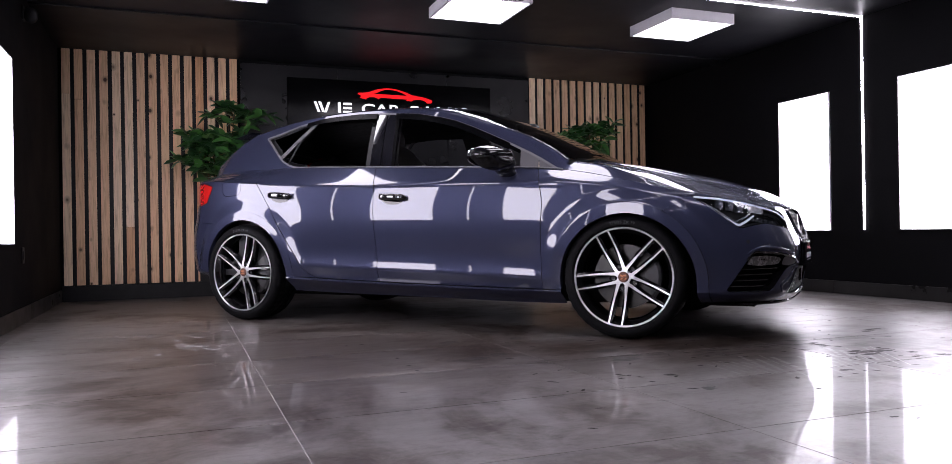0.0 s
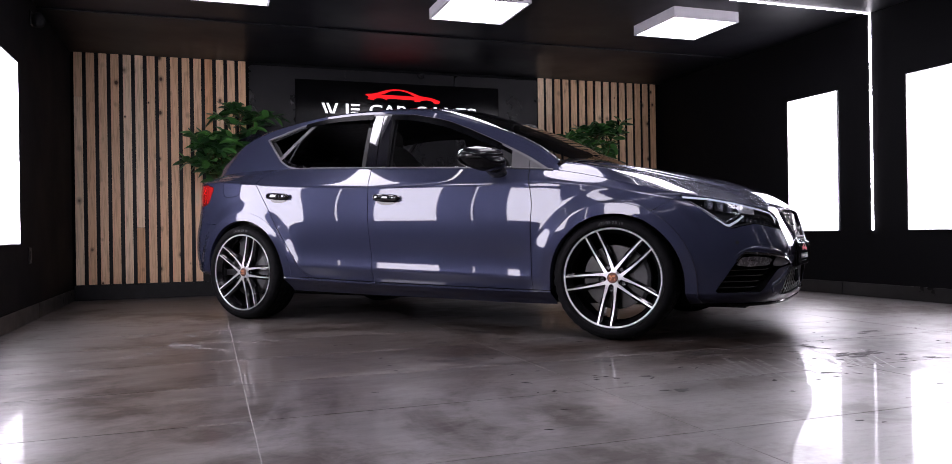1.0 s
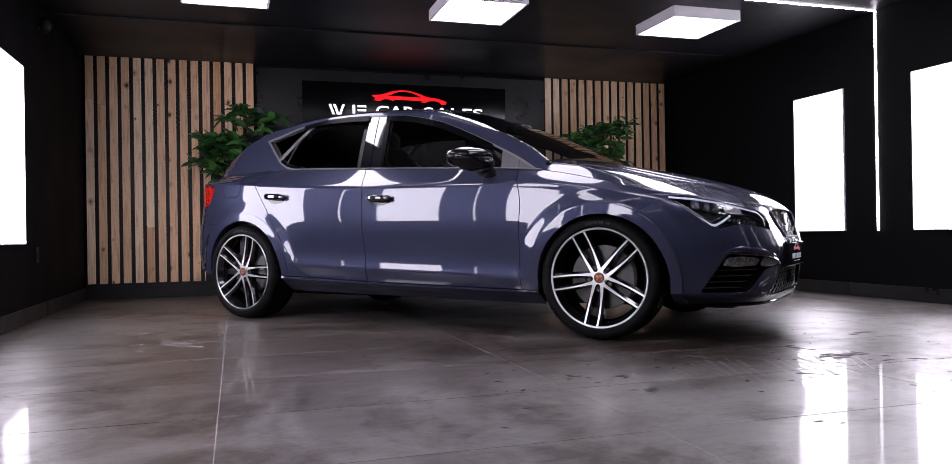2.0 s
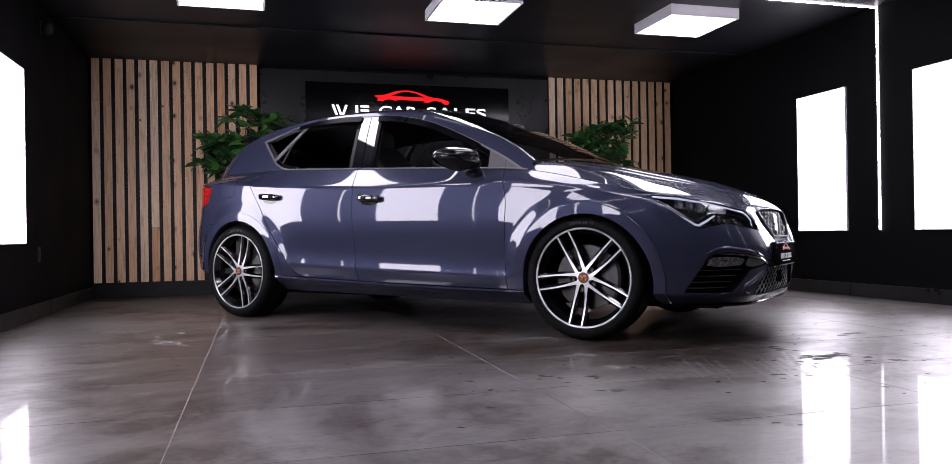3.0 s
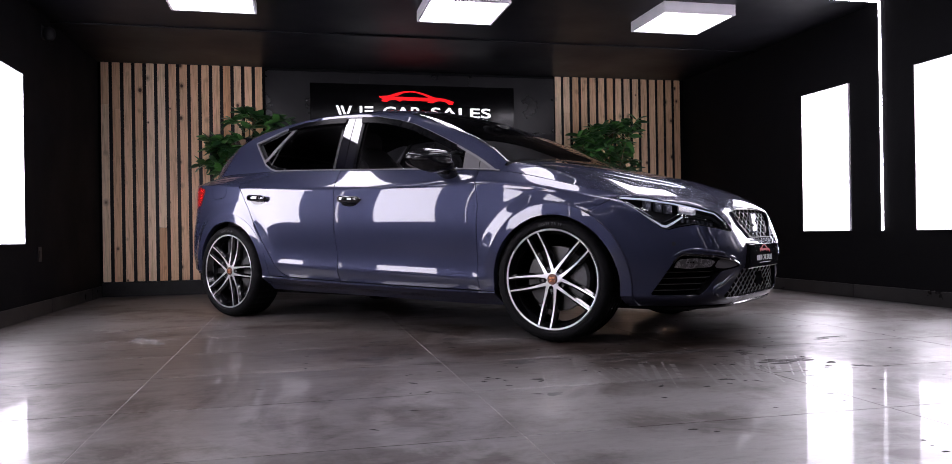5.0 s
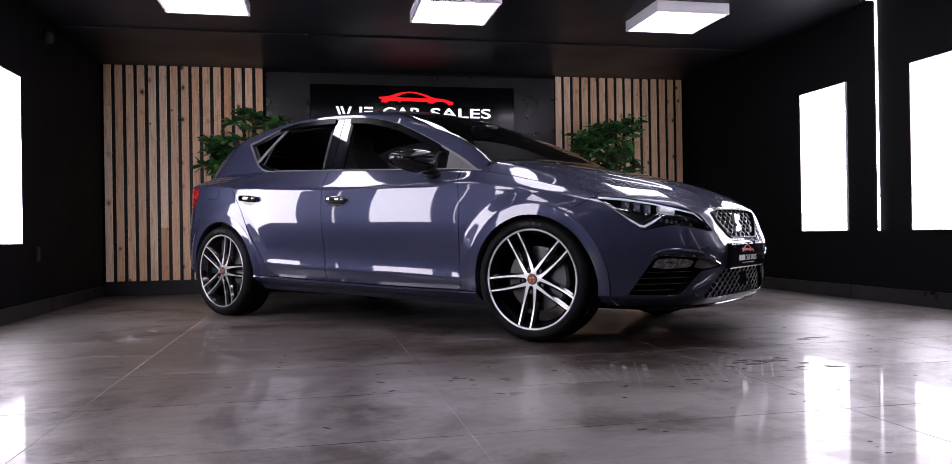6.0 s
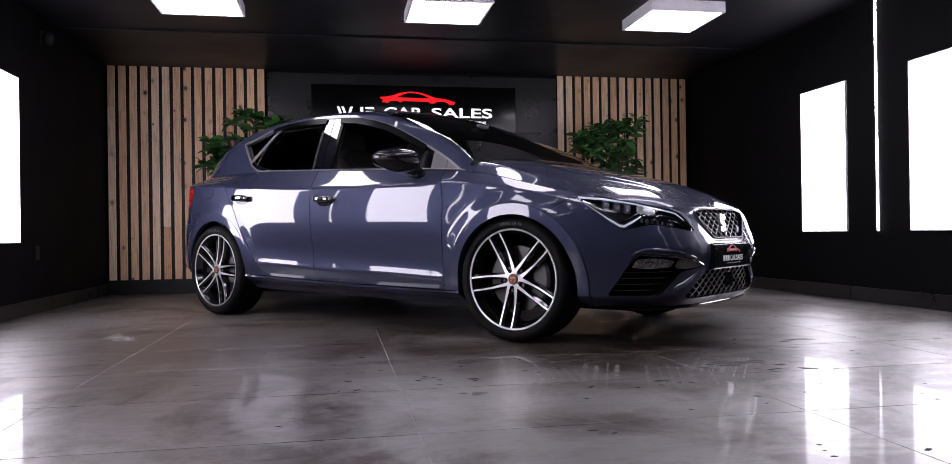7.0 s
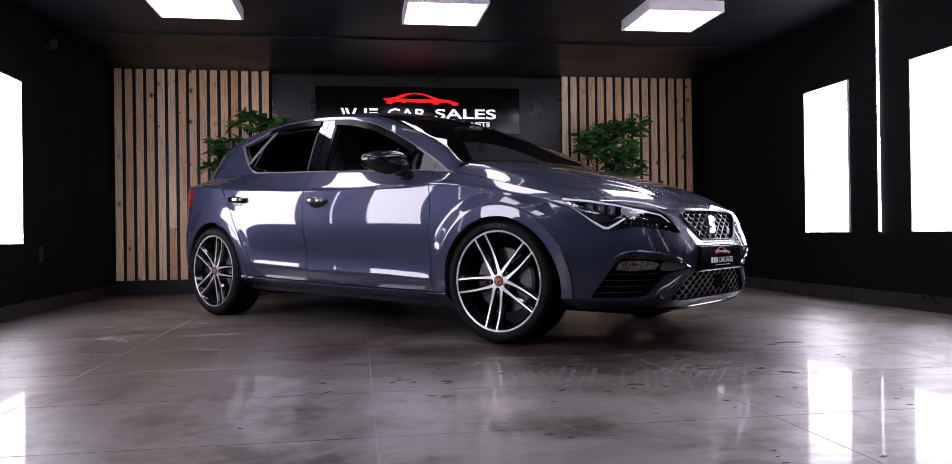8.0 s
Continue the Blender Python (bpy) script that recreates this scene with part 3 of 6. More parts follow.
def round_outline(pts, n=6, r=0.3):
    """The outline with its corners rounded: r is the share of each side taken by the rounding."""
    out = []
    k = len(pts)
    for i in range(k):
        a, b, c = (np.array(pts[(i + d) % k], float) for d in (-1, 0, 1))
        p, q = b + (a - b) * r, b + (c - b) * r
        for j in range(n + 1):
            t = j / n
            out.append(tuple(p * (1 - t) ** 2 + 2 * b * t * (1 - t) + q * t * t))
    return out


def pieces(data):
    """The separate pieces of a skin, each by itself."""
    vs, fs = data
    root = list(range(len(vs)))

    def find(i):
        while root[i] != i:
            root[i] = root[root[i]]
            i = root[i]
        return i
    for f in fs:
        for i in f[1:]:
            root[find(i)] = find(f[0])
    groups = collections.defaultdict(list)
    for f in fs:
        groups[find(f[0])].append(f)
    out = []
    for some in groups.values():
        used = sorted({i for f in some for i in f})
        at = {i: k for k, i in enumerate(used)}
        out.append(([vs[i] for i in used], [[at[i] for i in f] for f in some]))
    return out


def mirror(data):
    vs, fs = data
    return [(x, -y, z) for x, y, z in vs], [list(f)[::-1] for f in fs]


car = tagged(new("car"), "dark blue-grey metallic five-door hatchback parked on the tiles", "car")
car.matrix_basis = pose(2.0055, 4.983, 0, 0, 0, -48.59)


def panel(name, data, material, parent=None, label="", thick=0.006, both=True, smooth=True, sharp=34):
    """A body panel with a turned-in edge, on the right and mirrored on the left. Returns the two."""
    made = []
    for d in ((data, mirror(data)) if both else (data,)):
        ob = part(name, d, material, None, label, smooth=smooth, sharp=sharp)
        ob.parent = (parent[len(made)] if isinstance(parent, (list, tuple)) else parent) or car
        if thick:
            used = collections.Counter(k for f in ob.data.polygons for k in f.edge_keys)
            for e in ob.data.edges:
                if used[e.key] == 1:
                    e.use_edge_sharp = True
            md = ob.modifiers.new("thick", "SOLIDIFY")
            md.thickness, md.offset = thick, -1
        made.append(ob)
    return made


# the lower skin
def quarter(n, even, turned):
    c = np.sort(np.concatenate([np.linspace(0, 1, even), np.sin(np.linspace(0.25, 1, turned) * math.pi / 2) ** (2 / n)]))
    q = np.arcsin(np.clip(c, 0, 1) ** (n / 2))
    keep = [0]
    for i in range(1, len(c)):
        if c[i] - c[keep[-1]] > 0.004 or q[i] - q[keep[-1]] > 0.008:
            keep.append(i)
    q = q[keep]
    return 0.5 + 0.5 * q / (math.pi / 2)


S = np.concatenate([-quarter(NR, 80, 50)[::-1], np.linspace(-0.5, 0.5, 151)[1:-1], quarter(NF, 90, 80)])
W = np.unique(np.concatenate([np.linspace(0, 1, 6), np.linspace(1, 1.12, 4), np.linspace(1.12, 2, 8), np.linspace(2, 3, 8), np.linspace(3, 5, 36), np.linspace(5, 6, 12)]))
SKIN = (plan(S[:, None], W[None, :]).reshape(-1, 3), grid_faces(len(S), len(W)))
GAP = 0.0022


def arch_field(a):
    return lambda p: np.where(p[:, 2] > a[1], np.hypot(p[:, 0] - a[0], p[:, 2] - a[1]), np.abs(p[:, 0] - a[0])) - a[2]


ARCHES = (arch_field(ARCH_F), arch_field(ARCH_R))
sill_up = lambda p: p[:, 2] - (Z_SILL(p[:, 0]) + 0.12 * (Z_LOWCREASE(p[:, 0]) - Z_SILL(p[:, 0])))
REAR_EDGE = [(-1.135, 1.10), (-1.165, 1.03), (-1.205, 0.965), (-1.198, 0.92), (-1.172, 0.89), (-1.13, 0.83), (-1.068, 0.741), (-1.003, 0.643), (-0.942, 0.556), (-0.888, 0.475), (-0.845, 0.403), (-0.81, 0.352), (-0.765, 0.315), (-0.70, 0.292), (-0.62, 0.27)]
rear_door_zone = poly_field([(-0.222, 0.1), (-0.240, 0.60), (-0.243, 0.85), (-0.300, 0.985), (-0.30, 1.2)] + REAR_EDGE + [(-0.6, 0.1)])
front_door_zone = poly_field([(-0.222, 0.1), (-0.240, 0.60), (-0.243, 0.85), (-0.300, 0.985), (-0.30, 1.2), (1.2, 1.2), (1.2, 0.1)])
X_DOOR = spl((0.1, 0.852), (0.25, 0.850), (0.45, 0.846), (0.60, 0.851), (0.75, 0.857), (0.85, 0.834), (0.91, 0.811), (1.2, 0.80))
door_front = lambda p: X_DOOR(p[:, 2]) - p[:, 0]
bumper_line = line_field(1.442, 0.622, 1.65, 0.745)
front_zone = lambda p: np.maximum(np.minimum(bumper_line(p), p[:, 0] - 1.30), p[:, 0] - 1.66)
tail_zone = lambda p: np.minimum(-1.52 - p[:, 0], 0.655 - 0.05 * (p[:, 0] + 1.6) - p[:, 2])
HEADLAMP = [(0.574, 0.738), (0.660, 0.672), (0.735, 0.607), (0.772, 0.577), (0.80, 0.569), (0.846, 0.580), (0.94, 0.594), (1.067, 0.574), (1.195, 0.553), (1.143, 0.612), (1.095, 0.652), (0.979, 0.675), (0.842, 0.704), (0.714, 0.727)]
lamp_zone = poly_field(round_outline(HEADLAMP, 3, 0.25), "diag")
GRILLE = [(-0.335, 0.657), (-0.25, 0.669), (0.0, 0.674), (0.25, 0.669), (0.335, 0.657), (0.30, 0.600), (0.215, 0.530), (0.19, 0.522), (-0.19, 0.522), (-0.215, 0.530), (-0.30, 0.600)]
grille_zone = poly_field(round_outline(GRILLE, 3, 0.2), "yz")
INTAKE = [(-0.27, 0.372), (0.27, 0.372), (0.305, 0.36), (0.478, 0.236), (0.462, 0.222), (-0.462, 0.222), (-0.478, 0.236), (-0.305, 0.36)]
intake_zone = poly_field(round_outline(INTAKE, 3, 0.2), "yz")
FOG = [(0.706, 0.250), (0.742, 0.299), (0.812, 0.404), (0.848, 0.447), (0.896, 0.453), (1.06, 0.440), (1.227, 0.402), (1.262, 0.381), (1.125, 0.364), (1.085, 0.355), (0.985, 0.262), (0.955, 0.248)]
fog_zone = poly_field(round_outline(FOG, 3, 0.22), "diag")
TAILLAMP = [(-1.62, 0.915), (-1.72, 0.938), (-2.1, 0.95), (-2.1, 0.82), (-1.80, 0.785), (-1.70, 0.80)]
rear_lamp_zone = lambda p: np.minimum(poly_field(round_outline(TAILLAMP, 3, 0.2))(p), -p[:, 1] - 0.42)
FLAP = round_outline([(-1.515, 0.955), (-1.36, 0.948), (-1.33, 0.915), (-1.345, 0.845), (-1.50, 0.838), (-1.52, 0.90)], 4, 0.35)
flap_zone = poly_field(FLAP)

sill = panel("sill", cut(SKIN, inv(sill_up, GAP), *ARCHES, inv(front_zone), lambda p: p[:, 0] + 1.2, lambda p: 1.2 - p[:, 0]), PAINT)
front_doors = panel("front_door", cut(SKIN, less(front_door_zone, GAP), less(door_front, GAP), less(sill_up, GAP)), PAINT)
rear_doors = panel("rear_door", cut(SKIN, less(rear_door_zone, GAP), less(sill_up, GAP), less(ARCHES[1], 0.0)), PAINT)
wings = panel("front_wing", cut(SKIN, lambda p: -door_front(p) - GAP, lambda p: p[:, 0] - 0.5, less(sill_up, GAP), ARCHES[0], inv(front_zone, GAP), inv(lamp_zone, GAP)), PAINT)
quarters = panel("rear_quarter", cut(SKIN, lambda p: -0.4 - p[:, 0], inv(rear_door_zone, GAP), less(sill_up, GAP), ARCHES[1], inv(tail_zone, GAP), inv(rear_lamp_zone, GAP), inv(flap_zone, 0.0012)), PAINT)
panel("fuel_flap", cut(SKIN, less(flap_zone, 0.0012), lambda p: -p[:, 1] - 0.6), PAINT, both=False)
panel("rear_bumper", cut(SKIN, less(tail_zone, 0), ARCHES[1], inv(rear_lamp_zone, GAP)), PAINT)
nose = panel("front_bumper", cut(SKIN, front_zone, ARCHES[0], inv(lamp_zone, GAP), inv(grille_zone), inv(intake_zone), inv(fog_zone)), PAINT, thick=0.004)
rear_lamps = panel("tail_light", cut(SKIN, less(rear_lamp_zone, GAP)), REDLENS, label="red tail light lens")

EDGE = plan(S, np.full(len(S), 6.0))
EY = lambda x: np.interp(x, EDGE[:, 0], -EDGE[:, 1])
EZ = lambda x: np.interp(x, EDGE[:, 0], EDGE[:, 2])
# the upper skin: side windows, pillars, screen and roof
Y_RAIL = spl((-2.02, 0.20), (-1.99, 0.40), (-1.95, 0.49), (-1.9, 0.53), (-1.8, 0.56), (-1.65, 0.578), (-1.5, 0.578), (-1.3, 0.587), (-1.0, 0.598), (-0.5, 0.606), (-0.2, 0.610), (0.15, 0.626), (0.4, 0.657), (0.66, 0.703), (0.9, 0.766), (1.0, 0.798))
Z_RAIL = spl((-2.1, 1.005), (-1.98, 1.025), (-1.85, 1.095), (-1.7, 1.18), (-1.55, 1.255), (-1.35, 1.310), (-1.1, 1.347), (-0.80, 1.372), (-0.53, 1.374), (-0.29, 1.362), (-0.05, 1.335), (0.13, 1.308), (0.25, 1.268), (0.4, 1.212), (0.55, 1.155), (0.70, 1.100), (0.80, 1.051), (0.88, 1.006), (0.95, 0.950), (1.0, 0.912))
Z_MID = spl((-2.1, 1.01), (-1.98, 1.05), (-1.85, 1.13), (-1.7, 1.225), (-1.60, 1.305), (-1.5, 1.342), (-1.2, 1.380), (-0.8, 1.411), (-0.4, 1.420), (-0.05, 1.406), (0.15, 1.379), (0.35, 1.316), (0.6, 1.210), (0.85, 1.082), (1.0, 0.999), (1.08, 0.983))
XMIN = EDGE[0, 0] + 0.004
XU = np.concatenate([XMIN + (-1.7 - XMIN) * (1 - np.cos(np.linspace(0, 0.98, 50) * math.pi / 2)), np.linspace(-1.7, 0.995, 280)])


def glass_side(x, t, bulge=0.022, inset=0.0):
    yb, zb, yr, zr = EY(x), EZ(x) + 0.0005, np.minimum(Y_RAIL(x), EY(x)), Z_RAIL(x)
    h = np.maximum(zr - zb, 0)
    bow = bulge * (1 - smooth01((x - 0.40) / 0.30)) * h * 4 * t * (1 - t) - inset * (1.2 - t)
    return np.stack([x, -(yb + (yr - yb) * t + bow), zb + h * t], -1)


def top_skin(x, t):
    """t = 0 on the rail, 1 on the middle line."""
    yr, zr, zm = np.minimum(Y_RAIL(x), EY(x)), np.maximum(Z_RAIL(x), EZ(x) + 0.0005), Z_MID(x)
    y = yr * (1 - t)
    # a tight roll over the pillar, then the gentle crown of glass and roof
    roll = 0.30 * (1 - np.exp(-t / 0.04))
    # by the bonnet the pillar is a plain slope up to the glass
    roll = roll + (0.36 * slope01(0.5 + 0.5 * t / 0.036, 0.30) * 2 - 0.36 - roll) * smooth01((x - 0.35) / 0.4)
    rise = roll + 0.66 * (1 - (1 - t) ** 2.6)
    return np.stack([x, -y, zr + (zm - zr) * rise], -1)


TT = np.linspace(0, 1, 34)
SIDE = (glass_side(XU[:, None] + 0 * TT, TT[None, :] + 0 * XU[:, None]).reshape(-1, 3), grid_faces(len(XU), len(TT)))
PANES = (glass_side(XU[:, None] + 0 * TT, TT[None, :] + 0 * XU[:, None], 0.0, 0.036).reshape(-1, 3), grid_faces(len(XU), len(TT)))
TU = np.unique(np.concatenate([np.linspace(0, 0.14, 22), np.linspace(0.14, 1, 24)]))
XT = np.concatenate([XU[XU < -1.69], np.linspace(-1.69, 1.10, 290)])
TOP = (top_skin(XT[:, None] + 0 * TU, TU[None, :] + 0 * XT[:, None]).reshape(-1, 3), grid_faces(len(XT), len(TU)))
DLO_TOP = [(-1.35, 1.257), (-1.22, 1.282), (-1.03, 1.328), (-0.79, 1.357), (-0.54, 1.359), (-0.31, 1.347), (-0.08, 1.324), (0.10, 1.284), (0.21, 1.252), (0.35, 1.196), (0.49, 1.134), (0.62, 1.075), (0.745, 1.015), (0.81, 0.981), (0.885, 0.937), (0.948, 0.900)]
DLO_BACK = [(-0.93, 1.012), (-1.0, 1.020), (-1.06, 1.036), (-1.13, 1.070), (-1.19, 1.12), (-1.27, 1.19), (-1.325, 1.236)]
dlo = poly_field([(0.955, 0.85), (-0.93, 0.85)] + DLO_BACK + DLO_TOP)
belt_up = lambda p: p[:, 2] - EZ(p[:, 0]) - 0.001
cowl = lambda p: (1.045 - 0.045 * (np.abs(p[:, 1]) / 0.75) ** 2.2 - 0.9 * np.maximum(0, np.abs(p[:, 1]) - 0.75)) - p[:, 0]
front_screen = lambda p: np.minimum(np.minimum(p[:, 0] - 0.20 + 0.05 * (p[:, 1] / 0.65) ** 2, cowl(p)), (Y_RAIL(p[:, 0]) - 0.024 + 0.012 * smooth01((p[:, 0] - 0.35) / 0.3)) + p[:, 1])
tail_screen = lambda p: np.minimum(np.minimum(-1.63 - p[:, 0], p[:, 0] + 1.92), Y_RAIL(p[:, 0]) - 0.03 + p[:, 1])

inner = less(dlo, 0.012)
panel("window_trim", cut(SIDE, dlo, inv(inner)), SATIN, thick=0.012, label="satin grey window surround")
pillar_a, pillar_b = line_field(-0.352, 0.98, -0.385, 1.32), line_field(-0.187, 0.98, -0.242, 1.32)
bar_a, bar_b = line_field(-1.188, 1.083, -0.945, 1.297), line_field(-1.155, 1.070, -0.905, 1.297)
thin_a, thin_b = line_field(-1.085, 1.03, -0.985, 1.26), line_field(-1.068, 1.03, -0.968, 1.26)
sail = line_field(0.70, 0.9, 0.66, 1.1)
pillar_m = line_field(-0.268, 0.98, -0.312, 1.32)
panel("b_pillar_cover", cut(SIDE, inner, pillar_a, inv(pillar_m, 0.003)), PILLARBLACK, rear_doors, "gloss black pillar cover")
panel("b_pillar_cover", cut(SIDE, inner, less(pillar_m, 0.003), inv(pillar_b)), PILLARBLACK, front_doors, "gloss black pillar cover")
panel("door_window_bar", cut(SIDE, inner, bar_a, inv(bar_b)), BAR)
panel("door_window_bar", cut(SIDE, inner, bar_b, thin_a, inv(thin_b)), TRIM)
panel("front_side_glass", cut(PANES, inner, less(pillar_b, 0.0), inv(sail), lambda p: EZ(p[:, 0]) + 0.012 - p[:, 2]), CLEARGLASS, front_doors, "clear side window glass wound down", thick=0)
seal = cut(SIDE, inner, pillar_b, inv(sail), inv(lambda p: np.minimum(less(inner, 0.018)(p), less(pillar_b, 0.025)(p))))
for one in pieces(seal):
    panel("window_seal", one, SMOKED, front_doors)
panel("rear_side_glass", cut(PANES, less(inner, 0.018), inv(pillar_a, 0.006), bar_b), PRIVACY, rear_doors, "dark privacy glass", thick=0)
for one in pieces(cut(SIDE, inner, inv(pillar_a), bar_b, inv(less(inner, 0.018)))):
    panel("window_seal", one, SMOKED, rear_doors)
panel("quarter_glass", cut(PANES, inner, inv(bar_a)), PRIVACY, None, "dark privacy glass", thick=0)
Z_DLO = spl(*[(a, b) for a, b in DLO_TOP])
top_band = lambda p: p[:, 2] - Z_DLO(p[:, 0]) + 0.042 - 0.012 * np.clip(-p[:, 0] - 0.2, 0, 1)
OUTER = (SIDE[0] + np.array([0, -0.010, 0.002]), SIDE[1])
# stands for the black frame seal above the front window; the rear repeats it
panel("wind_deflector", cut(OUTER, less(dlo, 0.002), top_band, less(pillar_b, 0.0), lambda p: 0.60 - p[:, 0]), SMOKED, front_doors, "dark band along the top of the window", thick=0.003)
panel("wind_deflector", cut(OUTER, less(dlo, 0.002), top_band, inv(pillar_a), lambda p: p[:, 0] + 0.97), SMOKED, rear_doors, "dark band along the top of the window", thick=0.003)
panel("mirror_sail", cut(SIDE, inner, sail, less(door_front, GAP)), BAR, front_doors)
panel("pillar_corner", cut(SIDE, inner, inv(door_front, 0.002)), BAR, None, "grey plastic window corner")
panel("roof_side", cut(SIDE, inv(dlo), belt_up), PAINT, label="body-coloured pillars and roof edge")
roof_zone = lambda p: np.minimum(inv(front_screen)(p), inv(tail_screen)(p))
panel("roof", cut(TOP, roof_zone, cowl), PAINT, thick=0.01)
panel("windscreen", cut(TOP, less(front_screen, 0.004)), SCREENGLASS, None, "raked laminated windscreen", thick=0)
panel("screen_surround", cut((TOP[0] - np.array([0.0, 0, 0.004]), TOP[1]), front_screen, inv(lambda p: np.minimum(less(front_screen, 0.028)(p), 0.975 - p[:, 0]))), TRIM, thick=0)
panel("rear_window", cut(TOP, less(tail_screen, 0.003)), PRIVACY, None, "dark rear window", thick=0)

INNER = (SIDE[0] + np.array([0, 0.022, -0.004]), SIDE[1])
panel("pillar_trim", cut(INNER, inv(less(dlo, 0.03)), lambda p: 0.9 - p[:, 0]), TRIM, thick=0.004)
panel("pillar_trim", cut(INNER, dlo, less(pillar_a, -0.05), inv(pillar_b, -0.03)), TRIM, thick=0.004)
panel("headliner", cut((TOP[0] - np.array([0, 0, 0.022]), TOP[1]), lambda p: 0.24 - p[:, 0], lambda p: p[:, 0] + 1.62), TRIM, thick=0.004)

# bonnet: between the two upper edges of the lower skin
Z_HOOD = spl((0.85, 1.005), (1.0, 0.984), (1.17, 0.961), (1.323, 0.934), (1.507, 0.895), (1.685, 0.852), (1.856, 0.802), (1.95, 0.763), (2.01, 0.722), (2.045, 0.688), (2.06, 0.677))
XH = np.concatenate([np.linspace(0.86, 1.9, 110), 1.9 + (EDGE[-1, 0] - 1.9) * np.sin(np.linspace(0.02, 1, 34) * math.pi / 2)])
TH = np.linspace(0, 1, 60)


def hood_skin(x, t):
    ye, ze, zm = EY(x), EZ(x), Z_HOOD(x)
    y = ye * (1 - t)
    zm = np.maximum(zm, ze)
    # flat-topped by the windscreen, rounder towards the nose
    rise = 1 - (1 - t) ** (2.1 + 3.4 * smooth01((1.65 - x) / 0.75))
    # beside the screen the edge is a plain slope that carries on the pillar
    d = ye - y
    slope = 0.5 * (0.80 * d + 0.058 - np.sqrt((0.80 * d - 0.058) ** 2 + 0.012 ** 2))
    slope = (slope + (zm - ze - 0.069) * (1 - (1 - t) ** 2)) / np.maximum(zm - ze - 0.011, 0.01)
    rise = rise + (slope - rise) * smooth01((1.42 - x) / 0.30)
    # a raised middle with a crease on each side
    yc = 0.50 - 0.20 * smooth01((x - 1.1) / 0.9)
    power = 0.011 * smooth01((yc + 0.05 - y) / 0.07) * smooth01((2.0 - x) / 0.35)
    return np.stack([x, -y, ze + (zm - ze - 0.011) * rise + power], -1)


HOOD = (hood_skin(XH[:, None] + 0 * TH, TH[None, :] + 0 * XH[:, None]).reshape(-1, 3), grid_faces(len(XH), len(TH)))
mix_line = lambda p: (EY(p[:, 0]) - 0.002) + p[:, 1]
panel("bonnet", cut(HOOD, less(mix_line, GAP), inv(cowl, 0.003)), PAINT, thick=0.01)
panel("scuttle", cut((HOOD[0] - np.array([0, 0, 0.012]), HOOD[1]), lambda p: 1.08 - p[:, 0], lambda p: p[:, 0] - 0.88, lambda p: p[:, 1] + 0.8), TRIM, None, "black plastic scuttle below the windscreen", thick=0.004)


# ---- car: openings, lamps and fittings ----
def on_skin(a, b, plane="xz", s=0.2, w=3.5):
    """The point and outward normal of the right-hand skin at two of its coordinates; s and w tell whereabouts."""
    ss = np.concatenate([np.linspace(-0.999, -0.5, 700), np.linspace(-0.5, 0.5, 900), 0.5 + 0.5 * np.linspace(0, 0.998, 1200) ** 1.5])

    def at(z):
        w_ = np.full(len(ss), 3.0)
        for _ in range(3):
            q = np.clip((np.abs(ss) - 0.5) / 0.5, 0, 1) * math.pi / 2
            xn = np.where(np.abs(ss) <= 0.5, ss * 2 * XM, np.sign(ss) * XM + np.where(ss > 0, 2.1 - XM, -(2.05 - XM)) * np.sin(q) ** (2 / np.where(ss > 0, NF, NR)))
            k = lines_at(xn)
            for i in range(6):
                m = (z >= k[i]) & (z <= k[i + 1])
                w_ = np.where(m, i + (z - k[i]) / (k[i + 1] - k[i]), w_)
        return plan(ss, w_)
    p = at(b)
    c = p[:, 0] if plane == "xz" else p[:, 1] if plane == "yz" else (p[:, 0] + p[:, 1]) / math.sqrt(2)
    hits = np.nonzero((c[:-1] - a) * (c[1:] - a) <= 0)[0]
    i = hits[np.argmin(np.abs(ss[hits] - s))] if len(hits) else int(np.argmin(np.abs(c - a)))
    i = min(i, len(ss) - 2)
    t = (a - c[i]) / (c[i + 1] - c[i]) if c[i + 1] != c[i] else 0.0
    q = p[i] + (p[i + 1] - p[i]) * min(1, max(0, t))
    along, up = p[min(i + 6, len(ss) - 1)] - p[max(i - 6, 0)], at(b + 0.004)[i] - p[i]
    n = np.cross(along, up)
    n = n / np.linalg.norm(n)
    if n[1] > 0:
        n = -n
    return Vector(q), Vector(n)


def walls(patch, shift):
    """The sides of a recess: the free edges of a patch carried inwards."""
    vs, fs = patch
    seen = {}
    for f in fs:
        for a, b in zip(f, f[1:] + f[:1]):
            k = (min(a, b), max(a, b))
            seen[k] = None if k in seen else (a, b)
    out_v, out_f = [], []
    for e in seen.values():
        if e and not (abs(vs[e[0]][1]) < 1e-4 and abs(vs[e[1]][1]) < 1e-4):
            k = len(out_v)
            p, q = Vector(vs[e[0]]), Vector(vs[e[1]])
            out_v += [p, q, q + Vector(shift), p + Vector(shift)]
            out_f.append([k, k + 1, k + 2, k + 3])
    return out_v, out_f


def moved(data, shift):
    return [tuple(Vector(v) + Vector(shift)) for v in data[0]], data[1]


def both_sides(name, data, material, parent=None, label="", smooth=True, sharp=40):
    return panel(name, data, material, parent, label, thick=0, smooth=smooth, sharp=sharp)


def eased(pts, n=24):
    """A smooth run of points through a few."""
    at = np.concatenate([[0], np.cumsum([math.dist(a, b) for a, b in zip(pts, pts[1:])])])
    fs = [spl(*zip(at, [p[k] for p in pts])) for k in range(len(pts[0]))]
    return [tuple(float(f(u)) for f in fs) for u in np.linspace(0, at[-1], n)]


